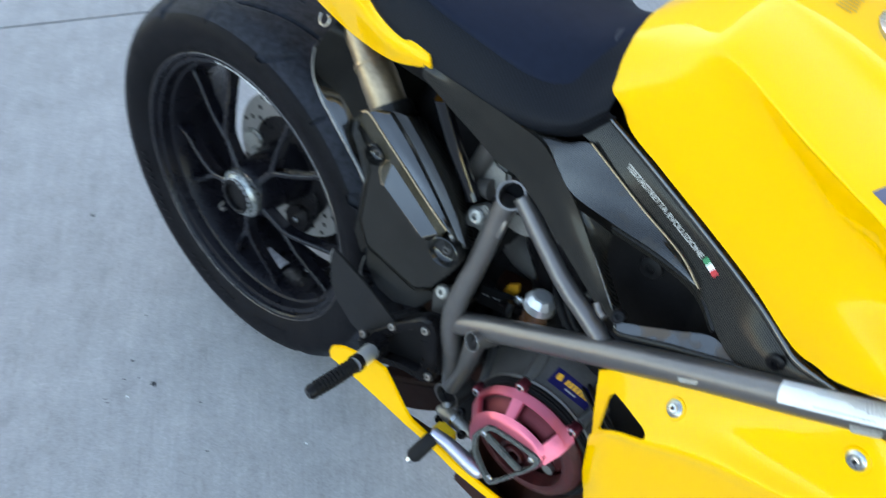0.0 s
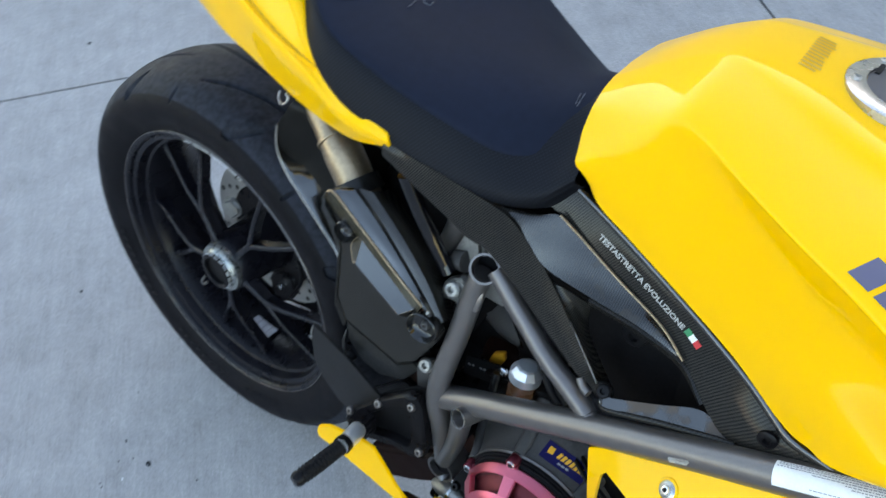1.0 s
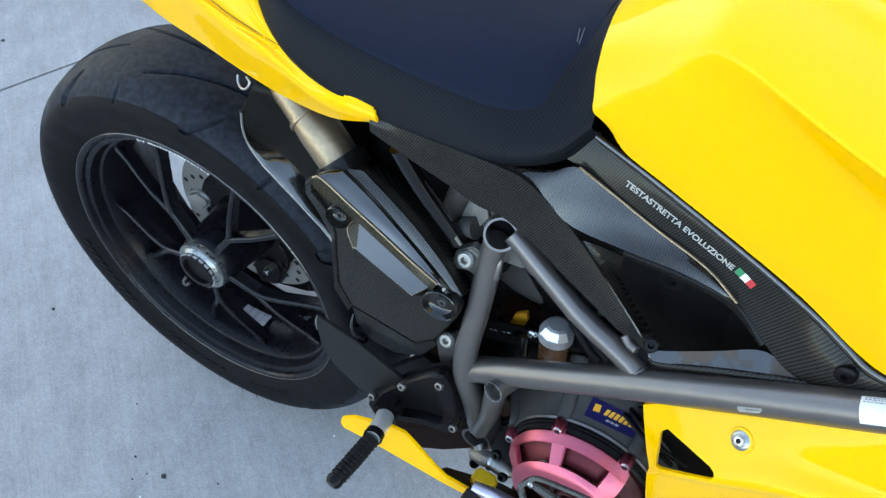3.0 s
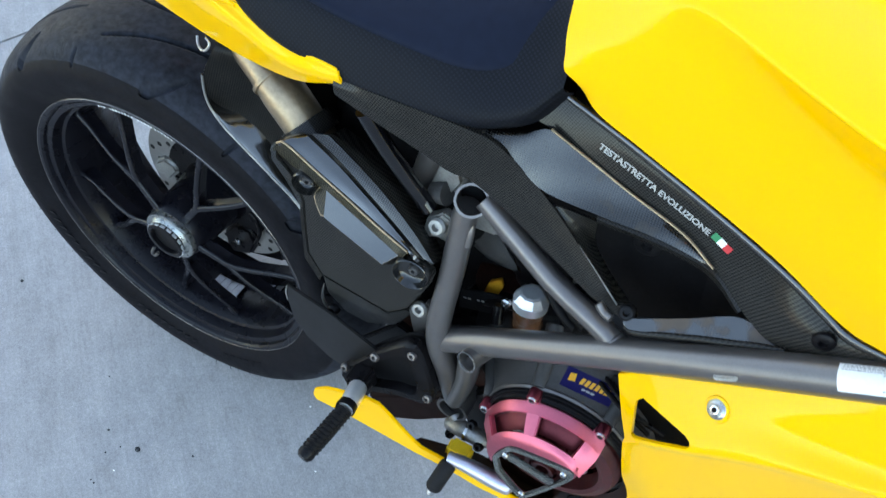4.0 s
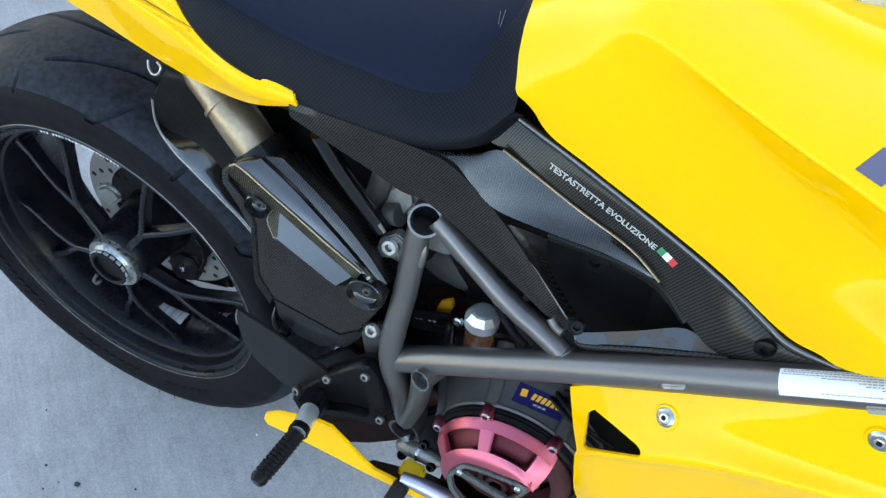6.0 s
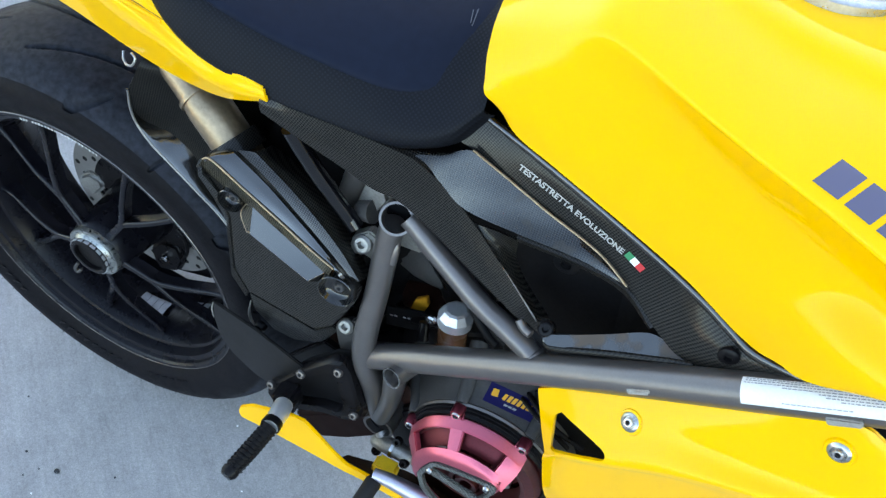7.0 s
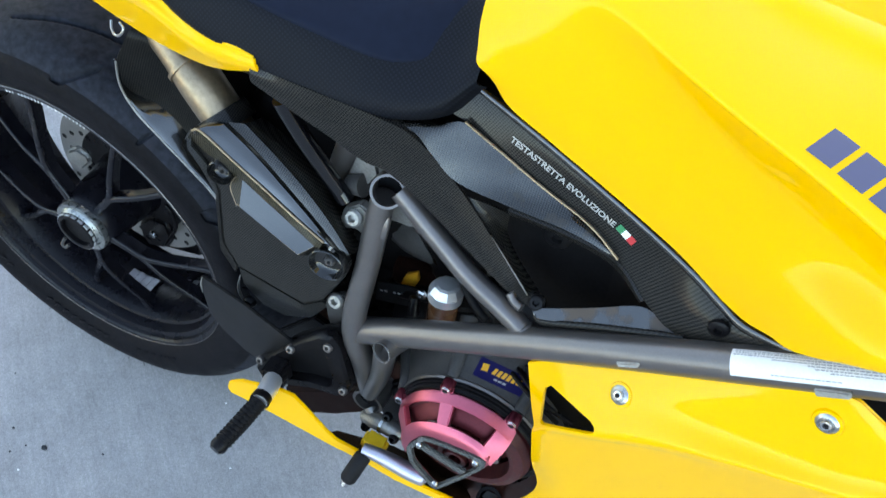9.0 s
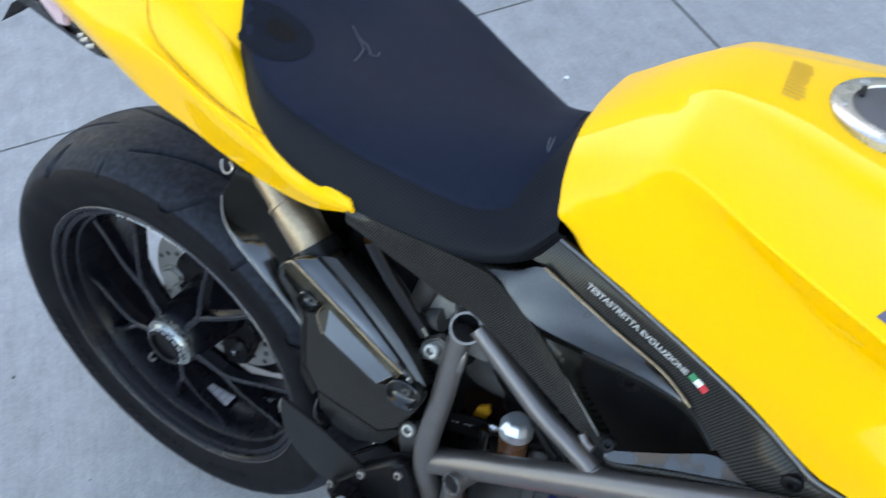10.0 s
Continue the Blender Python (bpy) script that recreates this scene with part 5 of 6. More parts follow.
def engine():
    e = new("engine")
    e.parent = bike
    tagged(e, "grey twin-cylinder engine with an open dry clutch")
    K = (0.6165, 0.0, 0.366)
    case = part("clutch_case", lathe([(0.0001, -0.07), (0.108, -0.07), (0.106, -0.092), (0.0985, -0.112), (0.0905, -0.126), (0.0868, -0.134), (0.0852, -0.142), (0.0838, -0.147), (0.0815, -0.149), (0.0790, -0.147), (0.077, -0.12), (0.0001, -0.12)], K, "y", 72), CASE, e, "grey flared clutch housing")
    part("crankcase", lathe([(0.0001, 0.1), (0.112, 0.1), (0.122, 0.06), (0.122, -0.05), (0.114, -0.075), (0.0001, -0.075)], K, "y", 64), CASE, e)
    part("case_top", tube([(0.60, -0.045, 0.45), (0.67, -0.05, 0.48), (0.76, -0.05, 0.51)], [0.05, 0.052, 0.05], 3, 24), BLACK, e)
    part("gearbox", tube([(0.50, -0.02, 0.36), (0.54, -0.022, 0.37), (0.60, -0.022, 0.37)], [0.075, 0.088, 0.093], 3, 28), BLACK, e)
    part("rear_cylinder", tube([(0.56, 0.0, 0.45), (0.53, 0.0, 0.55), (0.51, 0.0, 0.62)], [0.055, 0.06, 0.06], 2, 24), BLACK, e)
    part("cylinder_head", box((0.50, -0.01, 0.60), (0.10, 0.13, 0.09), 0.015, Euler((0, radians(-20), 0)).to_matrix()), CASE, e)
    part("oil_sump", box((0.67, -0.015, 0.25), (0.28, 0.21, 0.19), 0.03), BROWN, e, "grimy lower engine case")
    part("case_edge", lathe([(0.0846, -0.1425), (0.0858, -0.1455), (0.0846, -0.1480)], K, "y", 72), FRAME, e, "machined case edge")
    part("cover_seat", lathe([(0.0836, -0.1475), (0.0832, -0.1505), (0.0815, -0.1508), (0.0812, -0.1535), (0.0795, -0.1538), (0.0785, -0.1570)], K, "y", 72), BLACK, e, "dark ridged rim behind the cover")
    basket = part("clutch_basket", lathe([(0.0001, -0.136), (0.03, -0.138), (0.034, -0.146), (0.05, -0.146), (0.053, -0.14), (0.068, -0.14), (0.070, -0.146), (0.0735, -0.146), (0.0735, -0.1)], K, "y", 64), RED_DARK, e, "dark rusty red clutch basket")
    part("clutch_drum", lathe([(0.0750, -0.12), (0.0735, -0.158), (0.0690, -0.1665), (0.060, -0.1705), (0.055, -0.169), (0.053, -0.15)], K, "y", 56), RED, basket, "rusty red clutch drum")
    part("clutch_nut", lathe([(0.0001, -0.178), (0.007, -0.178), (0.0075, -0.186), (0.0125, -0.187), (0.014, -0.180), (0.021, -0.179), (0.0225, -0.15)], K, "y", 40), RED_DARK, basket, "dark clutch centre nut")
    part("nut_ring", lathe([(0.015, -0.176), (0.016, -0.184), (0.021, -0.184), (0.022, -0.176)], K, "y", 40, True), RED, basket)
    part("pressure_ring", lathe([(0.018, -0.143), (0.019, -0.154), (0.030, -0.154), (0.031, -0.143)], K, "y", 40, True), RED_DARK, basket)
    for k in range(6):
        a = math.radians(60 * k + 15)
        part("spring_post", tube([(K[0] + 0.044 * math.cos(a), -0.14, K[2] + 0.044 * math.sin(a)), (K[0] + 0.044 * math.cos(a), -0.152, K[2] + 0.044 * math.sin(a))], 0.007, 1, 16), ALLOY, basket)
    # pink open cover: a conical sector with two windows and a three-cornered front plate
    cov = part("clutch_cover", bmesh_cover(K), PINK, e, "pink-red anodised open clutch cover", 30)
    part("cover_liner", lathe([(0.0705, -0.1610), (0.0680, -0.1665), (0.0600, -0.1745), (0.0540, -0.1790), (0.0530, -0.1775), (0.0590, -0.1725), (0.0670, -0.1645), (0.0690, -0.1600)], K, "y", 40, True, None, 50, 170), LINER, e, "dull red ring inside the cover")
    for deg in (165, 108.5, 55):
        a = radians(deg)
        c = (K[0] + 0.0823 * math.cos(a), 0, K[2] + 0.0823 * math.sin(a))
        boss = part("boss", tube([(c[0], -0.149, c[2]), (c[0], -0.1588, c[2]), (c[0], -0.1610, c[2])], [0.0072, 0.0070, 0.0063], 1, 20), PINK_SHADED, cov)
        part("case_rib", tube([(c[0] + 0.028 * math.cos(a), -0.085, c[2] + 0.028 * math.sin(a)), (c[0] + 0.008 * math.cos(a), -0.126, c[2] + 0.008 * math.sin(a)), (c[0] + 0.002 * math.cos(a), -0.146, c[2] + 0.002 * math.sin(a))], [0.0105, 0.0082, 0.0068], 3, 20), CASE, e)
        part("bolt", lathe([(0.0028, -0.1600), (0.0030, -0.1625), (0.0044, -0.1625), (0.0051, -0.1615), (0.0053, -0.159)], (c[0], 0, c[2]), "y", 24), WASHER, boss, "recessed socket bolt")
        part("bolt_socket", lathe([(0.0001, -0.1612), (0.0032, -0.1612)], (c[0], 0, c[2]), "y", 12), PLASTIC, boss)
    plate = [(0.563, -0.194, 0.359), (0.575, -0.196, 0.388), (0.589, -0.197, 0.404), (0.647, -0.197, 0.409), (0.652, -0.196, 0.402), (0.648, -0.195, 0.383), (0.605, -0.192, 0.302), (0.595, -0.192, 0.294), (0.586, -0.192, 0.302), (0.566, -0.193, 0.332)]
    plate = [tuple(p) for p in spline([plate[-1]] + plate + plate[:2], 3)[3:-3]][:-3]
    mid = sum((Vector(p) for p in plate), Vector()) / len(plate)
    nose = [mid + (Vector(p) - mid) * 1.05 + Vector((0, 0.003, 0)) for p in plate]
    part("cover_nose", ring_plate(nose, 0.9), PINK, cov, "pink-red edge round the front plate")
    front = part("front_plate", ring_plate(plate, 0.86), CARBON_PALE, cov, "carbon three-cornered front plate")
    bar = [(0.573, -0.195, 0.3735), (0.578, -0.195, 0.3850), (0.633, -0.194, 0.3650), (0.628, -0.194, 0.3545)]
    part("cross_bar", panel(bar, 0.004, 0.001), CARBON_PALE, front)
    for p in [(0.580, -0.198, 0.385), (0.643, -0.198, 0.400), (0.599, -0.196, 0.314)]:
        bolt(front, p, 0.0035, 0.0025, STEEL)
    st = [(0.6105, -0.1190, 0.4640), (0.6640, -0.1185, 0.4590), (0.6605, -0.1340, 0.4450), (0.6085, -0.1370, 0.4535)]
    to_eye = (0.165, -0.555, 0.815)
    s = decal("oil_sticker", case, st, NAVY, e, to_eye, 8, 6, 0.0006, "navy oil sticker with gold print")
    o = [Vector(p) for p in st]
    def sp(u, v):
        return o[0].lerp(o[1], u).lerp(o[3].lerp(o[2], u), v)
    def on_sticker(name, corners, material):
        decal(name, case, [sp(u, v) for u, v in corners], material, s, to_eye, 3, 2, 0.0012)
    on_sticker("sticker_emblem", ((0.09, 0.25), (0.21, 0.22), (0.23, 0.58), (0.10, 0.62)), GOLD)
    for k in range(6):
        u = 0.31 + 0.098 * k
        on_sticker("sticker_bar", ((u + 0.03, 0.26), (u + 0.10, 0.26), (u + 0.07, 0.58), (u, 0.58)), GOLD)
    for k in range(3):
        u = 0.40 + 0.09 * k
        on_sticker("sticker_small_print", ((u + 0.01, 0.72), (u + 0.08, 0.72), (u + 0.07, 0.82), (u, 0.82)), INK)
    # Black panel added to fill a see-through gap with dark.
    part("housing_filler", panel([(0.4764, -0.1050, 0.2919), (0.5158, -0.1050, 0.3313), (0.5258, -0.1050, 0.3018), (0.5265, -0.1050, 0.2162), (0.5076, -0.1050, 0.2057), (0.4846, -0.1050, 0.2272), (0.4753, -0.1050, 0.2527)], 0.02, 0.004), BLACK, e, "black filler panel beside the clutch housing")
    part("drain_plug", tube([(0.640, -0.100, 0.153), (0.645, -0.135, 0.207)], 0.0155, 1, 24, 0.004), BLACK, e)
    part("drain_core", tube([(0.640, -0.100, 0.153), (0.644, -0.126, 0.193)], 0.009, 1, 20), CASE, e)
    # Dark brown panel added to close the gap below the clutch.
    part("case_side_filler", panel([(0.503, -0.117, 0.118), (0.536, -0.117, 0.276), (0.681, -0.117, 0.418), (0.710, -0.117, 0.210), (0.641, -0.117, 0.110), (0.582, -0.117, 0.098)], 0.01, 0.003), BROWN, e, "brown filler panel at the lower case side")


def bmesh_cover(K):
    """Conical band between two radii with windows cut by leaving ribs."""
    bm = bmesh.new()
    def P(r, y, deg):
        return (K[0] + r * math.cos(radians(deg)), y, K[2] + r * math.sin(radians(deg)))
    def strip(r0, y0, r1, y1, d0, d1, n):
        out = bmesh.new()
        t = 0.0045
        L = []
        for k in range(n + 1):
            d = d0 + (d1 - d0) * k / n
            L.append([out.verts.new(P(r0, y0, d)), out.verts.new(P(r1, y1, d)), out.verts.new(P(r1 - t, y1 + t, d)), out.verts.new(P(r0 - t, y0 + t, d))])
        for A, B in zip(L, L[1:]):
            for j in range(4):
                out.faces.new((A[j], A[(j + 1) % 4], B[(j + 1) % 4], B[j]))
        out.faces.new(L[0]), out.faces.new(L[-1])
        bmesh.ops.recalc_face_normals(out, faces=out.faces)
        bmesh.ops.bevel(out, geom=[e for e in out.edges if e.calc_face_angle(0) > 0.6], offset=0.0012, segments=2, affect="EDGES", clamp_overlap=True)
        join(bm, out)
    strip(0.0792, -0.1605, 0.0752, -0.1725, 47, 172, 40)
    for deg in (165, 108.5, 55):
        strip(0.0838, -0.1560, 0.0772, -0.1630, deg - 5.0, deg + 5.0, 6)
    strip(0.0765, -0.1705, 0.0615, -0.1900, 154, 172, 6)
    strip(0.0765, -0.1705, 0.0615, -0.1900, 99, 111, 8)
    # the front rib narrows down to the corner of the plate
    rib = [[P(0.0790, -0.1610, d) for d in (61, 54, 47)], [P(0.0705, -0.1780, d) for d in (61, 52.5, 44)], [P(0.0628, -0.1885, 61), P(0.0575, -0.1915, 51), (0.6580, -0.1945, 0.4000)]]
    join(bm, net(rib, 4, 4, 0.004))
    join(bm, panel([(0.640, -0.1895, 0.418), (0.660, -0.1895, 0.4055), (0.655, -0.1905, 0.394), (0.640, -0.1910, 0.400)], 0.004, 0.001))
    # the nose runs from the round band to the three-cornered plate
    n = 24
    ring = [Vector(P(0.0630, -0.1885, 184 - (184 - 57) * k / n)) for k in range(n + 1)]
    edge = spline([(0.561, -0.1915, 0.345), (0.563, -0.193, 0.362), (0.575, -0.195, 0.391), (0.590, -0.196, 0.408), (0.620, -0.1965, 0.413), (0.648, -0.196, 0.412), (0.658, -0.1945, 0.400)], 4)
    mid = [a.lerp(b, 0.5) + Vector((0, -0.0015, 0.001)) for a, b in zip(ring, edge)]
    join(bm, net([ring, mid, edge], 1, 3, 0.004))
    return bm


def ring_plate(pts, k):
    """A flat plate with the outline pts and an opening of the same shape, k times its size."""
    o = bmesh.new()
    c = sum((Vector(p) for p in pts), Vector()) / len(pts)
    v = [Vector(p) for p in pts]
    L = [[o.verts.new(p), o.verts.new(c + (p - c) * k), o.verts.new(c + (p - c) * k + Vector((0, 0.005, 0))), o.verts.new(p + Vector((0, 0.008, 0)))] for p in v]
    for i in range(len(L)):
        A, B = L[i], L[(i + 1) % len(L)]
        for j in range(4):
            o.faces.new((A[j], A[(j + 1) % 4], B[(j + 1) % 4], B[j]))
    return o


engine()


def brake_pedal():
    p = new("brake_pedal")
    p.parent = bike
    tagged(p, "silver brake pedal with a black rubber toe piece")
    bar = [(0.585, -0.185, 0.290), (0.579, -0.185, 0.291), (0.558, -0.187, 0.296), (0.530, -0.190, 0.306), (0.507, -0.192, 0.308)]
    part("lever", tube(bar, [0.0035, 0.0095, 0.0098, 0.0085, 0.0072], 4, 20), SATIN, p)
    toe = [(0.511, -0.195, 0.306), (0.501, -0.222, 0.279)]
    tv = [Vector(q) for q in toe]
    part("toe_rubber", tube([tv[0], tv[0].lerp(tv[1], 0.12), tv[0].lerp(tv[1], 0.9), tv[1]], [0.0075, 0.0098, 0.0098, 0.0075], 1, 20), PLASTIC, p)
    d = (Vector(toe[1]) - Vector(toe[0])).normalized()
    part("toe_end", tube([Vector(toe[1]), Vector(toe[1]) + d * 0.006], [0.0066, 0.005], 1, 16), STEEL, p)
    mc = [(0.470, -0.130, 0.263), (0.478, -0.132, 0.267), (0.501, -0.138, 0.279), (0.522, -0.140, 0.278), (0.531, -0.140, 0.274)]
    body = part("master_cylinder", tube(mc, [0.006, 0.0098, 0.0105, 0.0098, 0.005], 2, 18), ALLOY, p, "grey brake master cylinder")
    part("cylinder_band", tube([Vector(mc[2]), Vector(mc[2]).lerp(Vector(mc[3]), 0.18)], 0.0118, 1, 18), WASHER, body)
    for q in [(0.480, -0.142, 0.262), (0.511, -0.142, 0.306), (0.523, -0.150, 0.278)]:
        bolt(body, q, 0.0062, 0.005, BLACK, n=(0.0, -0.8, 0.6))
    part("banjo", tube([(0.478, -0.125, 0.280), (0.492, -0.135, 0.269)], 0.008, 1, 16), ALLOY, p)
    part("switch_cover", box((0.506, -0.165, 0.277), (0.030, 0.022, 0.019), 0.004, Euler((0, radians(8), 0)).to_matrix(), 3), ORANGE, p, "small yellow switch cover")


brake_pedal()


def reservoir():
    r = new("brake_reservoir")
    r.parent = bike
    tagged(r, "brake fluid reservoir with a faceted silver cap")
    c = Vector((0.553, -0.090, 0.490))
    ax = Vector((0.05, 0.12, 1)).normalized()
    part("cup", tube([c - ax * 0.04, c + ax * 0.005], 0.0160, 1, 28), FLUID, r, "brown fluid cup")
    part("cap", tube([c + ax * 0.004, c + ax * 0.014], 0.0185, 1, 28), CAP_SILVER, r, "silver cap skirt")
    part("cap_crown", tube([c + ax * 0.014, c + ax * 0.022, c + ax * 0.0235], [0.0185, 0.0135, 0.0105], 1, 10), CAP_SILVER, r, "faceted silver cap crown", 15)
    part("arm", tube([(0.468, -0.060, 0.424), (0.515, -0.080, 0.464), (0.543, -0.090, 0.486)], 0.005, 1, 12), BLACK, r)
    for p in [(0.531, -0.100, 0.497)]:
        bolt(r, p, 0.006, 0.003, STEEL)
    part("stem", tube([(0.519, -0.090, 0.476), (0.522, -0.100, 0.458)], 0.006, 1, 14), BLACK, r)


reservoir()


def inner_works():
    w = new("shock_and_hoses")
    w.parent = bike
    tagged(w, "shock linkage, hoses and pipes behind the frame")
    part("header_pipe", tube([(0.44, 0.0, 0.52), (0.49, -0.02, 0.50), (0.56, -0.02, 0.50), (0.62, 0.0, 0.47)], 0.03, 4, 24), CASE, w)
    part("heat_wrap", tube([(0.47, -0.02, 0.43), (0.52, -0.03, 0.44), (0.57, -0.03, 0.47)], 0.022, 3, 20), BROWN, w)
    tag = [(0.483, -0.060, 0.440), (0.492, -0.060, 0.466), (0.506, -0.060, 0.476), (0.508, -0.060, 0.464), (0.501, -0.060, 0.446)]
    part("orange_tab", panel(tag, 0.006, 0.001), AMBER, w, "orange plastic tab")
    for k, q in enumerate(([(0.547, -0.050, 0.511), (0.570, -0.080, 0.515), (0.595, -0.100, 0.510), (0.611, -0.110, 0.512)], [(0.556, -0.050, 0.516), (0.580, -0.080, 0.521), (0.605, -0.100, 0.516), (0.620, -0.110, 0.518)])):
        part("hose", tube(q, 0.0055, 4, 12), PLASTIC, w)
    for q in ([(0.622, -0.100, 0.450), (0.663, -0.130, 0.455), (0.702, -0.130, 0.420)], [(0.635, -0.100, 0.454), (0.684, -0.140, 0.463), (0.716, -0.130, 0.430)], [(0.547, -0.100, 0.423), (0.523, -0.100, 0.364), (0.511, -0.110, 0.323)]):
        part("cable", tube(q, 0.0028, 4, 8), BLACK, w)
    rod = [(0.401, -0.120, 0.712), (0.416, -0.112, 0.666), (0.448, -0.105, 0.604)]
    part("subframe_rod", tube(rod, [0.0085, 0.0086, 0.0080], 2, 16), GLOSS_BLACK, w, "glossy black subframe tube")
    rb = Vector(rod[-1])
    part("rod_end", tube([rb + Vector((-0.006, 0, 0.01)), rb + Vector((0.003, 0, -0.004))], 0.0085, 1, 16), GLOSS_BLACK, w)
    part("node_bracket", panel([(0.4839, -0.082, 0.5836), (0.493, -0.082, 0.5956), (0.5144, -0.082, 0.593), (0.5272, -0.082, 0.5801), (0.5083, -0.082, 0.5678), (0.485, -0.082, 0.5681)], 0.008, 0.002), ALLOY, w, "dull alloy bracket behind the frame node")
    lug = [(0.439, -0.104, 0.560), (0.446, -0.104, 0.584), (0.465, -0.104, 0.599), (0.482, -0.104, 0.588), (0.475, -0.104, 0.550), (0.468, -0.104, 0.558), (0.459, -0.104, 0.562), (0.446, -0.104, 0.557)]
    part("lug_plate", panel(lug, 0.012, 0.002), ALLOY, w)
    bolt(w, (0.460, -0.108, 0.583), 0.0098, 0.004, ALLOY, n=(0.0, -0.9, 0.4))
    part("cross_tube", tube([(0.421, -0.075, 0.592), (0.450, -0.085, 0.667)], 0.0115, 1, 20), FRAME, w, "dark metal spacer tube")
    cast = [(0.441, -0.085, 0.596), (0.438, -0.085, 0.610), (0.447, -0.085, 0.637), (0.456, -0.085, 0.646), (0.476, -0.085, 0.642), (0.479, -0.085, 0.626), (0.462, -0.085, 0.598), (0.447, -0.085, 0.588)]
    body = part("throttle_body", panel(cast, 0.034, 0.007, (0, 1, -0.5), 4), ALLOY, w, "dull cast alloy throttle body")
    # Solid dark cylinder: the hollow's shade is put into its colour.
    part("throttle_bore", tube([(0.447, -0.0885, 0.607), (0.463, -0.0895, 0.612)], [0.010, 0.012], 1, 24), CASE, body, "solid dark disc for the hollow in the casting")
    stay = [(0.422, -0.118, 0.445), (0.430, -0.118, 0.456), (0.447, -0.118, 0.467), (0.452, -0.118, 0.457), (0.449, -0.118, 0.428), (0.437, -0.118, 0.406), (0.426, -0.118, 0.396), (0.423, -0.118, 0.420)]
    part("shield_stay", panel(stay, 0.010, 0.002), CASE, w, "grey alloy stay behind the heat shield")
    bolt(w, (0.439, -0.1205, 0.457), 0.0095, 0.004, ALLOY, n=(0.0, -0.9, 0.4))
    plate = [(0.464, -0.075, 0.456), (0.509, -0.075, 0.469), (0.529, -0.075, 0.469), (0.528, -0.075, 0.452), (0.502, -0.075, 0.433), (0.461, -0.075, 0.422)]
    tray = part("reservoir_plate", panel(plate, 0.003, 0.0006), PLASTIC, w, "black plate with a line of worn white print")
    for k in range(9):
        if k not in (2, 6):
            part("print_bar", box((0.4700 + 0.0055 * k, -0.0758, 0.4445 + 0.0015 * k), (0.0036, 0.0006, 0.0016 + 0.0006 * (k % 3)), 0), INK, tray)
    part("shock_mount", box((0.43, -0.085, 0.432), (0.03, 0.04, 0.075), 0.006, Euler((0, radians(-12), 0)).to_matrix()), BLACK, w)
    part("inner_fender", box((0.42, 0.02, 0.50), (0.03, 0.16, 0.30), 0.01, Euler((0, radians(20), 0)).to_matrix()), INNER, w)
    part("under_seat_tray", box((0.42, 0.02, 0.70), (0.30, 0.20, 0.05), 0.01, Euler((0, radians(4), 0)).to_matrix()), INNER, w)
    part("airbox", box((0.78, 0.0, 0.69), (0.44, 0.12, 0.18), 0.02, Euler((0, radians(6), 0)).to_matrix()), INNER, w)
    part("battery_box", box((0.40, 0.02, 0.58), (0.22, 0.13, 0.24), 0.015, Euler((0, radians(25), 0)).to_matrix()), INNER, w)
    part("shock_body", tube([(0.36, 0.02, 0.46), (0.44, 0.02, 0.43), (0.52, 0.02, 0.44)], 0.05, 3, 24), INNER, w)
    # Black plate added where ground showed between toe guard and hanger.
    part("dark_fill_plate", panel([(0.324, -0.100, 0.302), (0.390, -0.100, 0.376), (0.428, -0.100, 0.360), (0.389, -0.100, 0.270), (0.325, -0.100, 0.245)], 0.01, 0.002), BLACK, w)
    part("collector_box", tube([(0.36, -0.04, 0.345), (0.42, -0.045, 0.325), (0.50, -0.045, 0.315), (0.56, -0.04, 0.32)], [0.03, 0.046, 0.05, 0.04], 4, 24), BROWN, w, "soot-brown exhaust collector")
    sil = [(0.324, -0.100, 0.179), (0.321, -0.100, 0.156), (0.345, -0.100, 0.145), (0.368, -0.100, 0.142), (0.410, -0.100, 0.169), (0.453, -0.100, 0.206), (0.465, -0.100, 0.236), (0.470, -0.100, 0.281)]
    part("silencer_box", panel(sil, 0.10, 0.007, seg=3), SOOT, w, "soot-brown silencer box under the footrest hanger")
    # Matte black fillers added behind the frame to keep its gaps dark.
    part("dark_backing", box((0.77, 0.02, 0.585), (0.36, 0.14, 0.20), 0.02), INNER, w)
    part("gap_filler", panel([(0.651, -0.050, 0.464), (0.679, -0.055, 0.482), (0.772, -0.060, 0.530), (0.831, -0.065, 0.559), (0.878, -0.070, 0.573), (0.891, -0.070, 0.534), (0.745, -0.060, 0.440), (0.660, -0.050, 0.402)], 0.02, 0.004), INNER, w)
    part("front_block", box((0.86, 0.0, 0.50), (0.36, 0.16, 0.30), 0.03), INNER, w)


inner_works()


def flared(rows, widths):
    """Widens and lifts the far half of the seat towards the back, to fit the camera's view."""
    xs, out, up = (0.205, 0.235, 0.29, 0.36, 0.43, 0.5), (0.05, 0.0485, 0.035, 0.0187, 0.0045, 0.0), (0.03, 0.03, 0.025, 0.018, 0.006, 0.0)
    done = []
    for r, hw in zip(rows, widths):
        q = []
        for x, y, z in r:
            u = min(max((y + hw * 0.8) / (1.8 * hw), 0.0), 1.0)
            w = u * u * (3 - 2 * u)
            q.append((x, y + w * float(np.interp(x, xs, out)), z + w * float(np.interp(x, xs, up))))
        done.append(q)
    return done


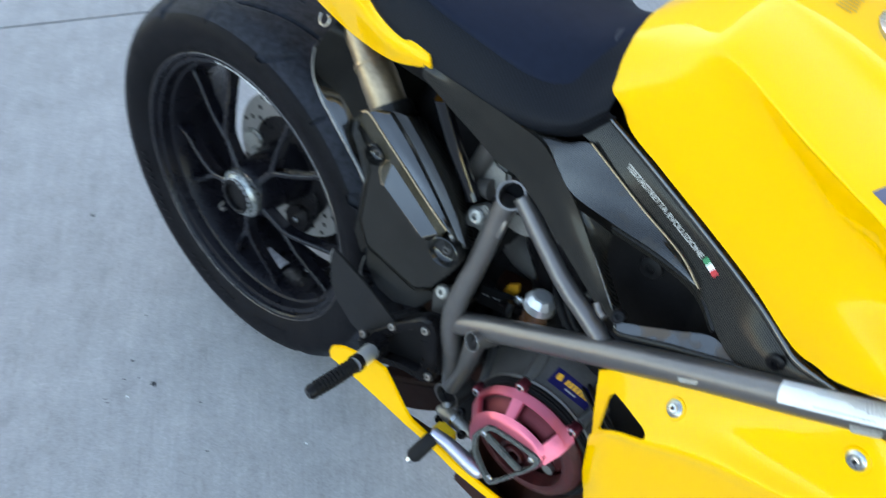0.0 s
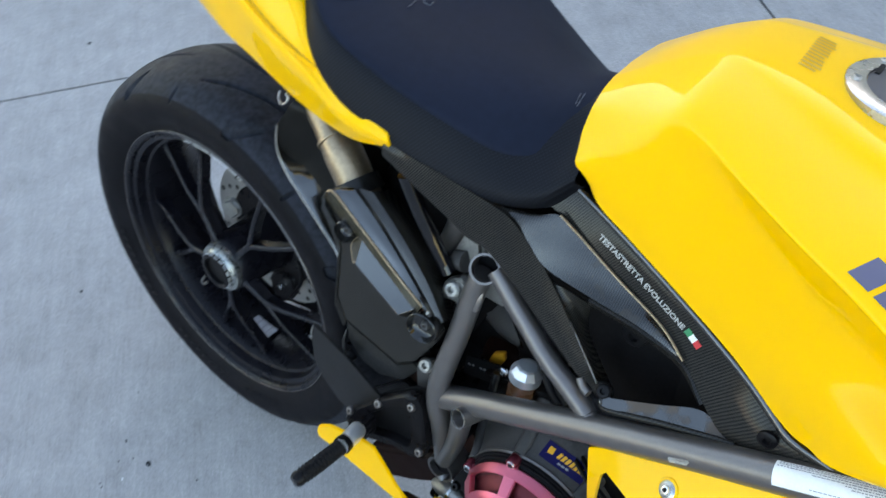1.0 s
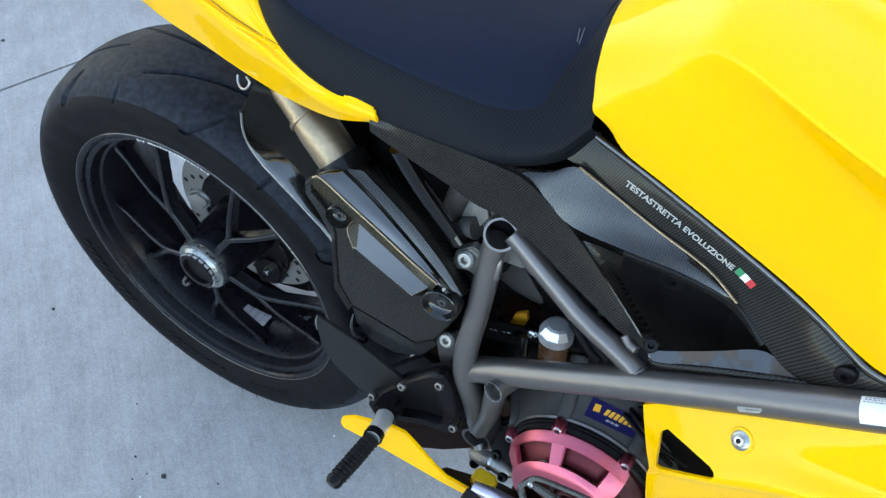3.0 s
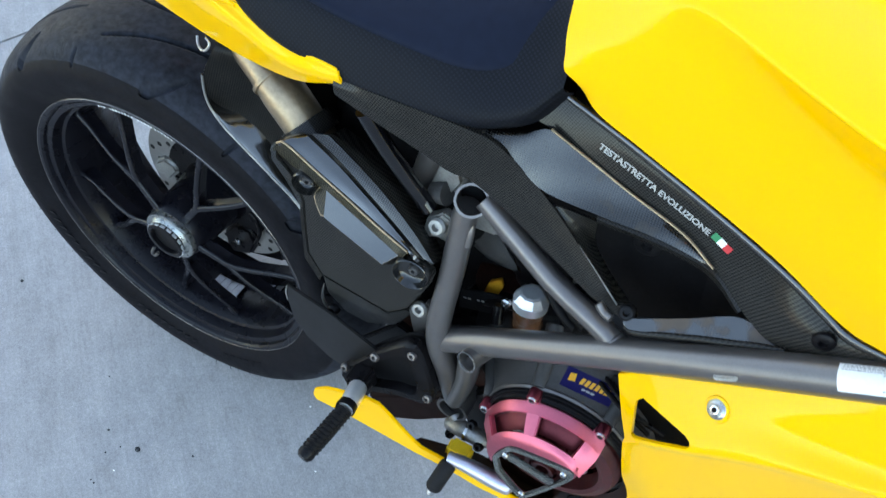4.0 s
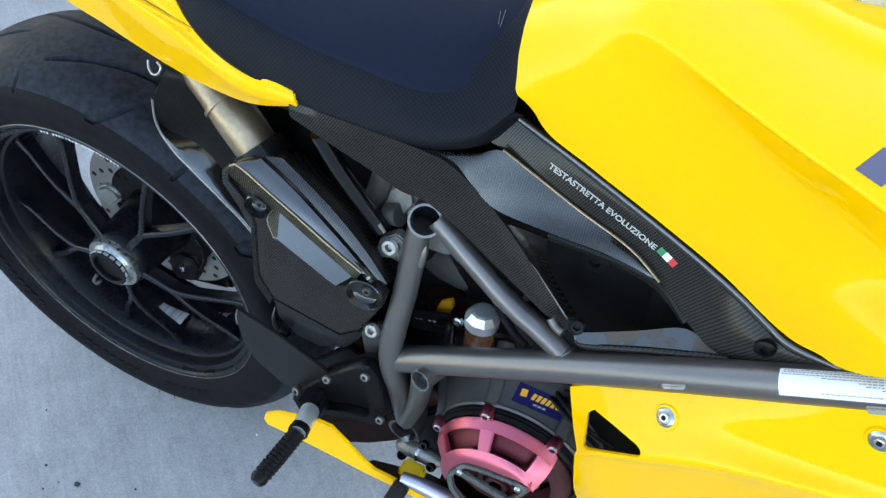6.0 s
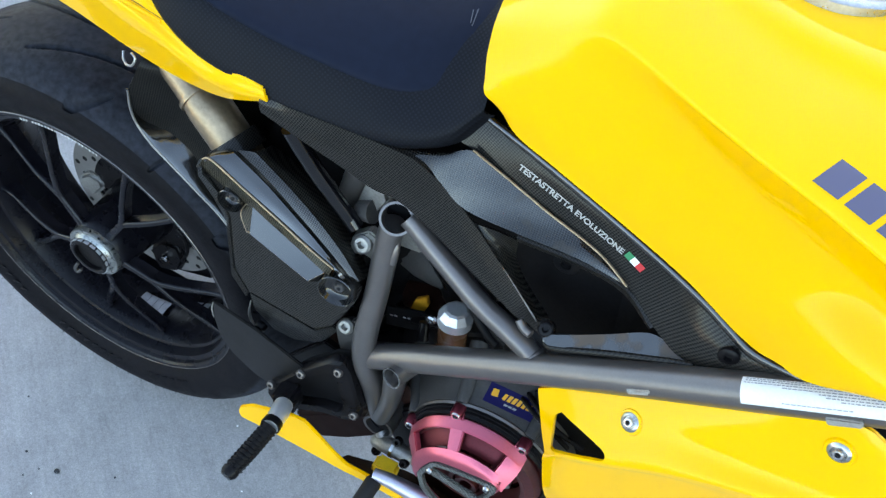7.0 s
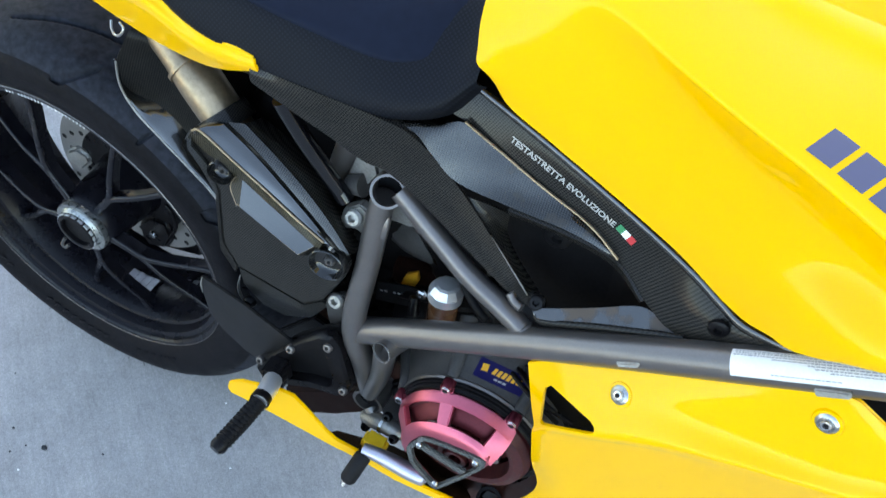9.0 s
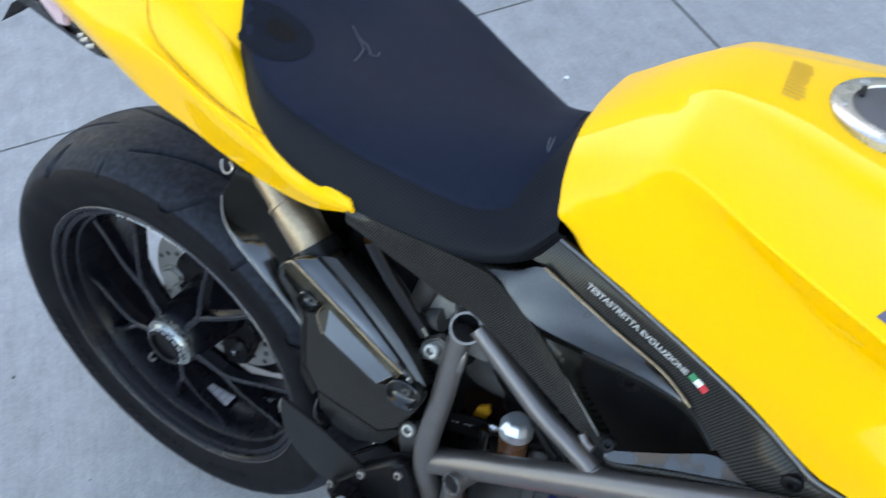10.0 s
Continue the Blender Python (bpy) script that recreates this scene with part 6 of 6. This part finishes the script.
def seat():
    s = new("seat")
    s.parent = bike
    tagged(s, "dark navy-black vinyl rider seat with textured sides")
    rows = []
    for x, prof in ((0.205, ((0.030, 0.85), (0.042, 0.862), (0.042, 0.875), (0.034, 0.893), (0.018, 0.900), (0, 0.901))),
                    (0.235, ((0.072, 0.812), (0.087, 0.825), (0.086, 0.842), (0.072, 0.864), (0.038, 0.872), (0, 0.870))),
                    (0.29, ((0.112, 0.776), (0.126, 0.788), (0.126, 0.806), (0.108, 0.834), (0.055, 0.842), (0, 0.838))),
                    (0.36, ((0.12, 0.744), (0.135, 0.756), (0.135, 0.774), (0.114, 0.812), (0.06, 0.824), (0, 0.822))),
                    (0.43, ((0.118, 0.724), (0.133, 0.736), (0.132, 0.755), (0.110, 0.794), (0.06, 0.812), (0, 0.815))),
                    (0.50, ((0.106, 0.720), (0.121, 0.731), (0.120, 0.748), (0.094, 0.775), (0.052, 0.802), (0, 0.814))),
                    (0.545, ((0.094, 0.732), (0.109, 0.744), (0.107, 0.757), (0.078, 0.782), (0.04, 0.812), (0, 0.826))),
                    (0.572, ((0.078, 0.76), (0.092, 0.770), (0.09, 0.780), (0.066, 0.805), (0.034, 0.83), (0, 0.842)))):
        rows.append([(x + (0.004 if k == 0 else 0), -y, z) for k, (y, z) in enumerate(prof)])
    widths = [max(-p[1] for p in r) for r in rows]
    part("cushion", net(flared(mirrored(rows), widths), 6, 6, 0.0), SEAT, s)
    inner = []
    for k, r in enumerate(rows[:7]):
        e = Vector(r[2]).lerp(Vector(r[3]), (0.72, 0.72, 0.72, 0.72, 0.72, 0.74, 0.85)[k])
        inner.append([tuple(e + Vector((0, 0.0015, 0.0012)))] + [(x, y, z + 0.0018) for x, y, z in r[3:]])
    inner[-1] = [(x + 0.002, y * 0.9, z) for x, y, z in inner[-1]]
    pad = part("seat_top", net(flared(mirrored(inner), widths), 6, 6, 0.001), SEAT_TOP, s, "smoother stitched-in seat top")
    bpy.context.view_layer.update()
    top = Vector((-0.3, -0.25, 0.92)).normalized()
    def blot(name, c, r, material, lift, label=""):
        bm, c = bmesh.new(), Vector(c)
        a = top.orthogonal().normalized()
        b = top.cross(a)
        rings = [[bm.verts.new(laid(pad, c + (a * math.cos(k * math.pi / 12) + b * math.sin(k * math.pi / 12)) * r * q, top, lift)) for k in range(24)] for q in (0.15, 0.4, 0.7, 1.0)]
        bm.faces.new(rings[0])
        for A, B in zip(rings, rings[1:]):
            for k in range(24):
                bm.faces.new((A[k], A[(k + 1) % 24], B[(k + 1) % 24], B[k]))
        part(name, bm, material, s, label)
    blot("seat_boss", (0.254, -0.066, 0.868), 0.031, BOSS, 0.0008, "textured round boss at the back of the seat")
    # Flat disc: the dent's shade is put into its colour.
    blot("boss_dent", (0.258, -0.060, 0.871), 0.0115, INNER, 0.0014, "flat dark disc for the dent in the boss")
    mark = mat("pale_scuff", (0.10, 0.105, 0.12), 0.8)
    for q in ([(0.536, -0.038, 0.803), (0.535, -0.032, 0.804), (0.534, -0.026, 0.805)], [(0.538, -0.040, 0.803), (0.538, -0.032, 0.805), (0.538, -0.025, 0.806)]):
        part("scuff", tube([laid(pad, Vector(p), Vector((-0.3, -0.2, 0.93)).normalized(), 0.0004) for p in q], 0.0004, 1, 6), mark, s)
    ink = mat("embossed_mark", (0.02, 0.025, 0.042), 0.4)
    for q in ([(0.297, 0.006, 0.862), (0.312, -0.005, 0.861), (0.324, -0.015, 0.860)], [(0.312, -0.005, 0.861), (0.322, -0.007, 0.861), (0.334, -0.018, 0.860)], [(0.324, -0.015, 0.860), (0.328, -0.030, 0.859), (0.329, -0.038, 0.858)], [(0.334, -0.018, 0.860), (0.340, -0.016, 0.860), (0.338, -0.009, 0.861)]):
        part("embossed_stroke", tube([laid(pad, Vector(p), Vector((0, -0.1, 0.99)).normalized(), 0.0006) for p in q], 0.0009, 1, 8), ink, s)


seat()


def tank():
    t = new("fuel_tank")
    t.parent = bike
    tagged(t, "glossy yellow fuel tank with knee recesses")
    # sections from the lower edge up: side, hollow under the crease, crease, shoulder, step round the filler, middle
    R = [[(0.588, -0.104, 0.790), (0.578, -0.110, 0.802), (0.5755, -0.105, 0.814), (0.573, -0.098, 0.826), (0.572, -0.092, 0.834), (0.571, -0.086, 0.839), (0.570, -0.080, 0.843), (0.5675, -0.060, 0.850), (0.566, -0.045, 0.852), (0.5655, -0.038, 0.8525), (0.564, 0, 0.853)]]
    def station(low, x, ys, zs):
        R.append([low] + [(x + 0.0009 * k, -y, z) for k, (y, z) in enumerate(zip(ys, zs))])
    station((0.607, -0.112, 0.775), 0.606, (0.114, 0.112, 0.108, 0.101, 0.096, 0.088, 0.066, 0.042, 0.036, 0), (0.792, 0.815, 0.832, 0.846, 0.853, 0.861, 0.875, 0.8855, 0.887, 0.893))
    station((0.641, -0.1175, 0.7615), 0.645, (0.1205, 0.1185, 0.1130, 0.1105, 0.1085, 0.0990, 0.0725, 0.045, 0.039, 0), (0.780, 0.8185, 0.850, 0.868, 0.8755, 0.8845, 0.8960, 0.9035, 0.9055, 0.908))
    station((0.657, -0.120, 0.755), 0.662, (0.123, 0.1205, 0.1145, 0.113, 0.1125, 0.103, 0.075, 0.046, 0.040, 0), (0.775, 0.820, 0.855, 0.873, 0.880, 0.888, 0.899, 0.906, 0.908, 0.910))
    station((0.708, -0.128, 0.735), 0.717, (0.132, 0.1320, 0.1310, 0.1385, 0.142, 0.1365, 0.104, 0.072, 0.054, 0), (0.757, 0.805, 0.843, 0.8645, 0.869, 0.8755, 0.8895, 0.898, 0.905, 0.9085))
    station((0.760, -0.137, 0.713), 0.769, (0.143, 0.1435, 0.1440, 0.1620, 0.167, 0.1610, 0.127, 0.092, 0.074, 0), (0.745, 0.788, 0.824, 0.8555, 0.860, 0.8665, 0.8790, 0.8885, 0.8985, 0.9005))
    station((0.807, -0.156, 0.697), 0.816, (0.166, 0.1615, 0.1620, 0.1825, 0.188, 0.182, 0.145, 0.108, 0.088, 0), (0.735, 0.770, 0.809, 0.8485, 0.853, 0.8600, 0.8765, 0.8865, 0.897, 0.8995))
    station((0.833, -0.176, 0.707), 0.858, (0.197, 0.1725, 0.1745, 0.1995, 0.205, 0.199, 0.158, 0.120, 0.098, 0), (0.759, 0.783, 0.806, 0.8385, 0.843, 0.8505, 0.8705, 0.885, 0.8965, 0.903))
    station((0.878, -0.200, 0.731), 0.912, (0.220, 0.202, 0.200, 0.216, 0.221, 0.212, 0.172, 0.132, 0.108, 0), (0.762, 0.787, 0.803, 0.826, 0.834, 0.845, 0.866, 0.884, 0.896, 0.905))
    station((1.06, -0.19, 0.79), 1.06, (0.21, 0.207, 0.203, 0.20, 0.197, 0.19, 0.15, 0.11, 0.09, 0), (0.81, 0.825, 0.838, 0.848, 0.856, 0.864, 0.876, 0.887, 0.892, 0.895))
    skin = net(mirrored(R), 6, 6, 0.0)
    for _ in range(6):
        bmesh.ops.smooth_vert(skin, verts=[v for v in skin.verts if not v.is_boundary], factor=0.5, use_axis_x=True, use_axis_y=True, use_axis_z=True)
    for k in range(18):
        bmesh.ops.smooth_vert(skin, verts=[v for v in skin.verts if not v.is_boundary and v.co.x < 0.69 + 0.01 * (k % 9)], factor=0.5, use_axis_x=True, use_axis_y=True, use_axis_z=True)
    shell = part("shell", skin, YELLOW, t, sharp=85)
    # filler cap: bright ring, grey lid, key flap
    C = (0.786, 0.0, 0.9040)
    lean = Matrix.Translation(C) @ Matrix.Rotation(radians(3), 4, "Y") @ Matrix.Translation(-Vector(C))
    def capped(bm):
        bmesh.ops.transform(bm, matrix=lean, verts=bm.verts)
        return bm
    part("filler_ring", capped(lathe([(0.037, 0.0005), (0.038, 0.0028), (0.050, 0.0028), (0.0525, 0.0012), (0.053, -0.006)], C, "z", 64)), WASHER, t, "bright round filler ring")
    part("lid", capped(lathe([(0.0001, 0.0024), (0.034, 0.0024), (0.0372, 0.0012)], C, "z", 48)), LID, t, "grey filler lid")
    for k in range(6):
        a = radians(60 * k + 20)
        part("ring_screw", capped(lathe([(0.0001, 0.0025), (0.0014, 0.0025), (0.0018, 0.0046), (0.0034, 0.0042), (0.0038, 0.0026)], (C[0] + 0.0448 * math.cos(a), 0.0448 * math.sin(a), C[2]), "z", 16)), ALLOY, t)
    part("key_slot", capped(box((C[0] - 0.006, -0.002, C[2] + 0.003), (0.005, 0.018, 0.0014), 0.0004)), PLASTIC, t)
    part("key_flap", capped(lathe([(0.0001, 0.0042), (0.014, 0.0042), (0.0155, 0.0026)], (C[0] + 0.014, 0.0, C[2]), "z", 32)), LID, t)
    part("flap_notch", capped(box((C[0] + 0.030, -0.004, C[2] + 0.003), (0.006, 0.012, 0.0014), 0.0004)), PLASTIC, t)
    part("hinge", capped(box((C[0] - 0.033, 0.012, C[2] + 0.003), (0.004, 0.018, 0.0014), 0.0004)), PLASTIC, t)
    # violet maker's lettering stands as six plain slanted bars
    up = (0.1, -0.35, 0.93)
    A, B, D = [Vector(p) for p in [(0.808, -0.179, 0.871), (0.819, -0.162, 0.877), (0.873, -0.200, 0.857)]]
    u, h = (D - A), (B - A)
    u = u - h * (u.dot(h) / h.dot(h)) * 0.35
    for k in range(6):
        a = A + u * (0.31 * k)
        decal("maker_bar", shell, [a, a + u * 0.25, a + u * 0.25 + h, a + h], VIOLET, t, up, 6, 4, 0.0006, "violet-grey slanted bar")
    ink = mat("amber_print", (0.60, 0.31, 0.004), 0.4)
    c0, c1, c2 = [Vector(p) for p in [(0.698, 0.037, 0.906), (0.716, 0.033, 0.906), (0.703, -0.026, 0.906)]]
    across, down = c1 - c0, c2 - c0
    rnd = random.Random(11)
    for r in range(11):
        a = c0 + down * (r / 11)
        b = a + across * rnd.uniform(0.75, 1.0)
        decal("caution_print", shell, [a, b, b + down * 0.055, a + down * 0.055], ink, t, (0, 0, 1), 6, 1, 0.0005)


tank()


def tail():
    t = new("tail_unit")
    t.parent = bike
    tagged(t, "yellow tail fairing tapering to the rear")
    # sections from the lower edge up: flank, crest, step into the inset, shoulder, seat edge
    R = [
        [(0.396, -0.1390, 0.7510), (0.396, -0.1410, 0.7570), (0.394, -0.1390, 0.7600), (0.392, -0.1360, 0.7630), (0.388, -0.1180, 0.7550)],
        [(0.335, -0.1260, 0.7270), (0.335, -0.1380, 0.7520), (0.337, -0.1360, 0.7650), (0.338, -0.1310, 0.7780), (0.335, -0.1080, 0.7750)],
        [(0.270, -0.1120, 0.7200), (0.269, -0.1310, 0.7820), (0.273, -0.1230, 0.7870), (0.276, -0.1200, 0.8000), (0.275, -0.0950, 0.8000)],
        [(0.215, -0.1020, 0.7240), (0.215, -0.1250, 0.7990), (0.221, -0.1145, 0.8050), (0.238, -0.1035, 0.8380), (0.245, -0.0800, 0.8300)],
        [(0.150, -0.0960, 0.7420), (0.148, -0.1155, 0.8257), (0.156, -0.1055, 0.8297), (0.180, -0.0920, 0.8660), (0.205, -0.0660, 0.8580)],
        [(0.100, -0.0920, 0.7560), (0.102, -0.1095, 0.8231), (0.116, -0.0993, 0.8565), (0.130, -0.0850, 0.8880), (0.180, -0.0550, 0.8800)],
        [(0.030, -0.0820, 0.7840), (0.030, -0.1020, 0.8340), (0.040, -0.0870, 0.8705), (0.050, -0.0680, 0.9050), (0.100, -0.0400, 0.9200)],
        [(-0.150, -0.0550, 0.8600), (-0.150, -0.0640, 0.8950), (-0.145, -0.0540, 0.9150), (-0.140, -0.0400, 0.9300), (-0.120, -0.0200, 0.9450)],
    ]
    sides = []
    for sgn in (1, -1):
        skin = net([[(x, sgn * y, z) for x, y, z in r] for r in R], 6, 6, 0.0)
        for _ in range(4):
            bmesh.ops.smooth_vert(skin, verts=[v for v in skin.verts if not v.is_boundary], factor=0.5, use_axis_x=True, use_axis_y=True, use_axis_z=True)
        bmesh.ops.recalc_face_normals(skin, faces=skin.faces)
        if sum(f.normal.y * sgn * f.calc_area() for f in skin.faces) > 0:
            bmesh.ops.reverse_faces(skin, faces=skin.faces)
        back = {v: skin.verts.new(v.co - v.normal * 0.003) for v in list(skin.verts)}
        rim = [e for e in skin.edges if e.is_boundary]
        for f in list(skin.faces):
            skin.faces.new([back[v] for v in reversed(f.verts)])
        for e in rim:
            a, b = e.verts
            skin.faces.new((a, b, back[b], back[a]))
        bmesh.ops.recalc_face_normals(skin, faces=skin.faces)
        sides.append(part("side_panel", skin, YELLOW, t))
    cowl = [[(0.245, -0.085, 0.83), (0.215, -0.05, 0.875), (0.205, 0, 0.89)], [(0.16, -0.07, 0.88), (0.16, -0.045, 0.925), (0.16, 0, 0.94)], [(0.09, -0.045, 0.915), (0.09, -0.03, 0.945), (0.09, 0, 0.955)], [(-0.13, -0.025, 0.94), (-0.13, -0.015, 0.955), (-0.13, 0, 0.96)]]
    part("seat_cowl", net(mirrored(cowl), 5, 5, 0.003), YELLOW, t)
    bpy.context.view_layer.update()
    out = Vector((0, -0.85, 0.5)).normalized()
    def on_skin(pts, lift):
        return [laid(sides[0], Vector(p), out, lift) for p in spline(pts, 5)]
    groove = [(0.130, -0.080, 0.881), (0.137, -0.095, 0.843), (0.169, -0.105, 0.822), (0.222, -0.118, 0.804), (0.261, -0.122, 0.794), (0.287, -0.124, 0.789)]
    # Thin tube laid on the skin, with the seam's shadow as its colour.
    part("seam", tube(on_skin(groove, 0.0), 0.0005, 1, 8), mat("seam_shadow", (0.16, 0.07, 0.004), 0.8), t, "dark line for the seam round the inset panel")
    part("seam_lip", tube(on_skin([(x - 0.003, y, z - 0.003) for x, y, z in groove], -0.0006), 0.0022, 1, 10), YELLOW, t)
    ridge = [(0.222, -0.085, 0.833), (0.245, -0.099, 0.815), (0.261, -0.110, 0.800), (0.285, -0.122, 0.791)]
    part("inset_ridge", tube(on_skin(ridge, -0.0012), 0.0022, 1, 10), YELLOW, t)
    lamp = [(-0.295, -0.000, 0.763), (-0.161, -0.020, 0.782), (-0.102, -0.030, 0.760), (-0.049, -0.045, 0.773), (0.018, -0.070, 0.764), (-0.042, -0.050, 0.748), (-0.120, -0.020, 0.743), (-0.200, 0.000, 0.755)]
    part("tail_light", panel(lamp, 0.05, 0.006), BLACK, t, "black tail light and plate holder")
    lens = [(-0.151, -0.025, 0.785), (-0.131, -0.028, 0.793), (-0.096, -0.034, 0.778), (-0.093, -0.036, 0.766), (-0.117, -0.030, 0.761)]
    part("lens", panel(lens, 0.012, 0.003), mat("tail_lens", (0.62, 0.42, 0.42), 0.15, 0.0, 0.6), t, "pale red tail light lens")
    wing = [(-0.286, 0.000, 0.712), (-0.250, 0.000, 0.746), (-0.210, 0.000, 0.766), (-0.196, 0.000, 0.759), (-0.242, 0.000, 0.734)]
    part("fender_wing", panel(wing, 0.01, 0.002), BLACK, t)
    for a, b in ([(-0.053, -0.050, 0.771), (-0.042, -0.050, 0.775)], [(-0.042, -0.055, 0.770), (-0.029, -0.055, 0.775)], [(-0.029, -0.060, 0.768), (-0.015, -0.060, 0.772)]):
        part("bracket_rib", tube([a, b], 0.003, 1, 8), ALLOY, t)


tail()
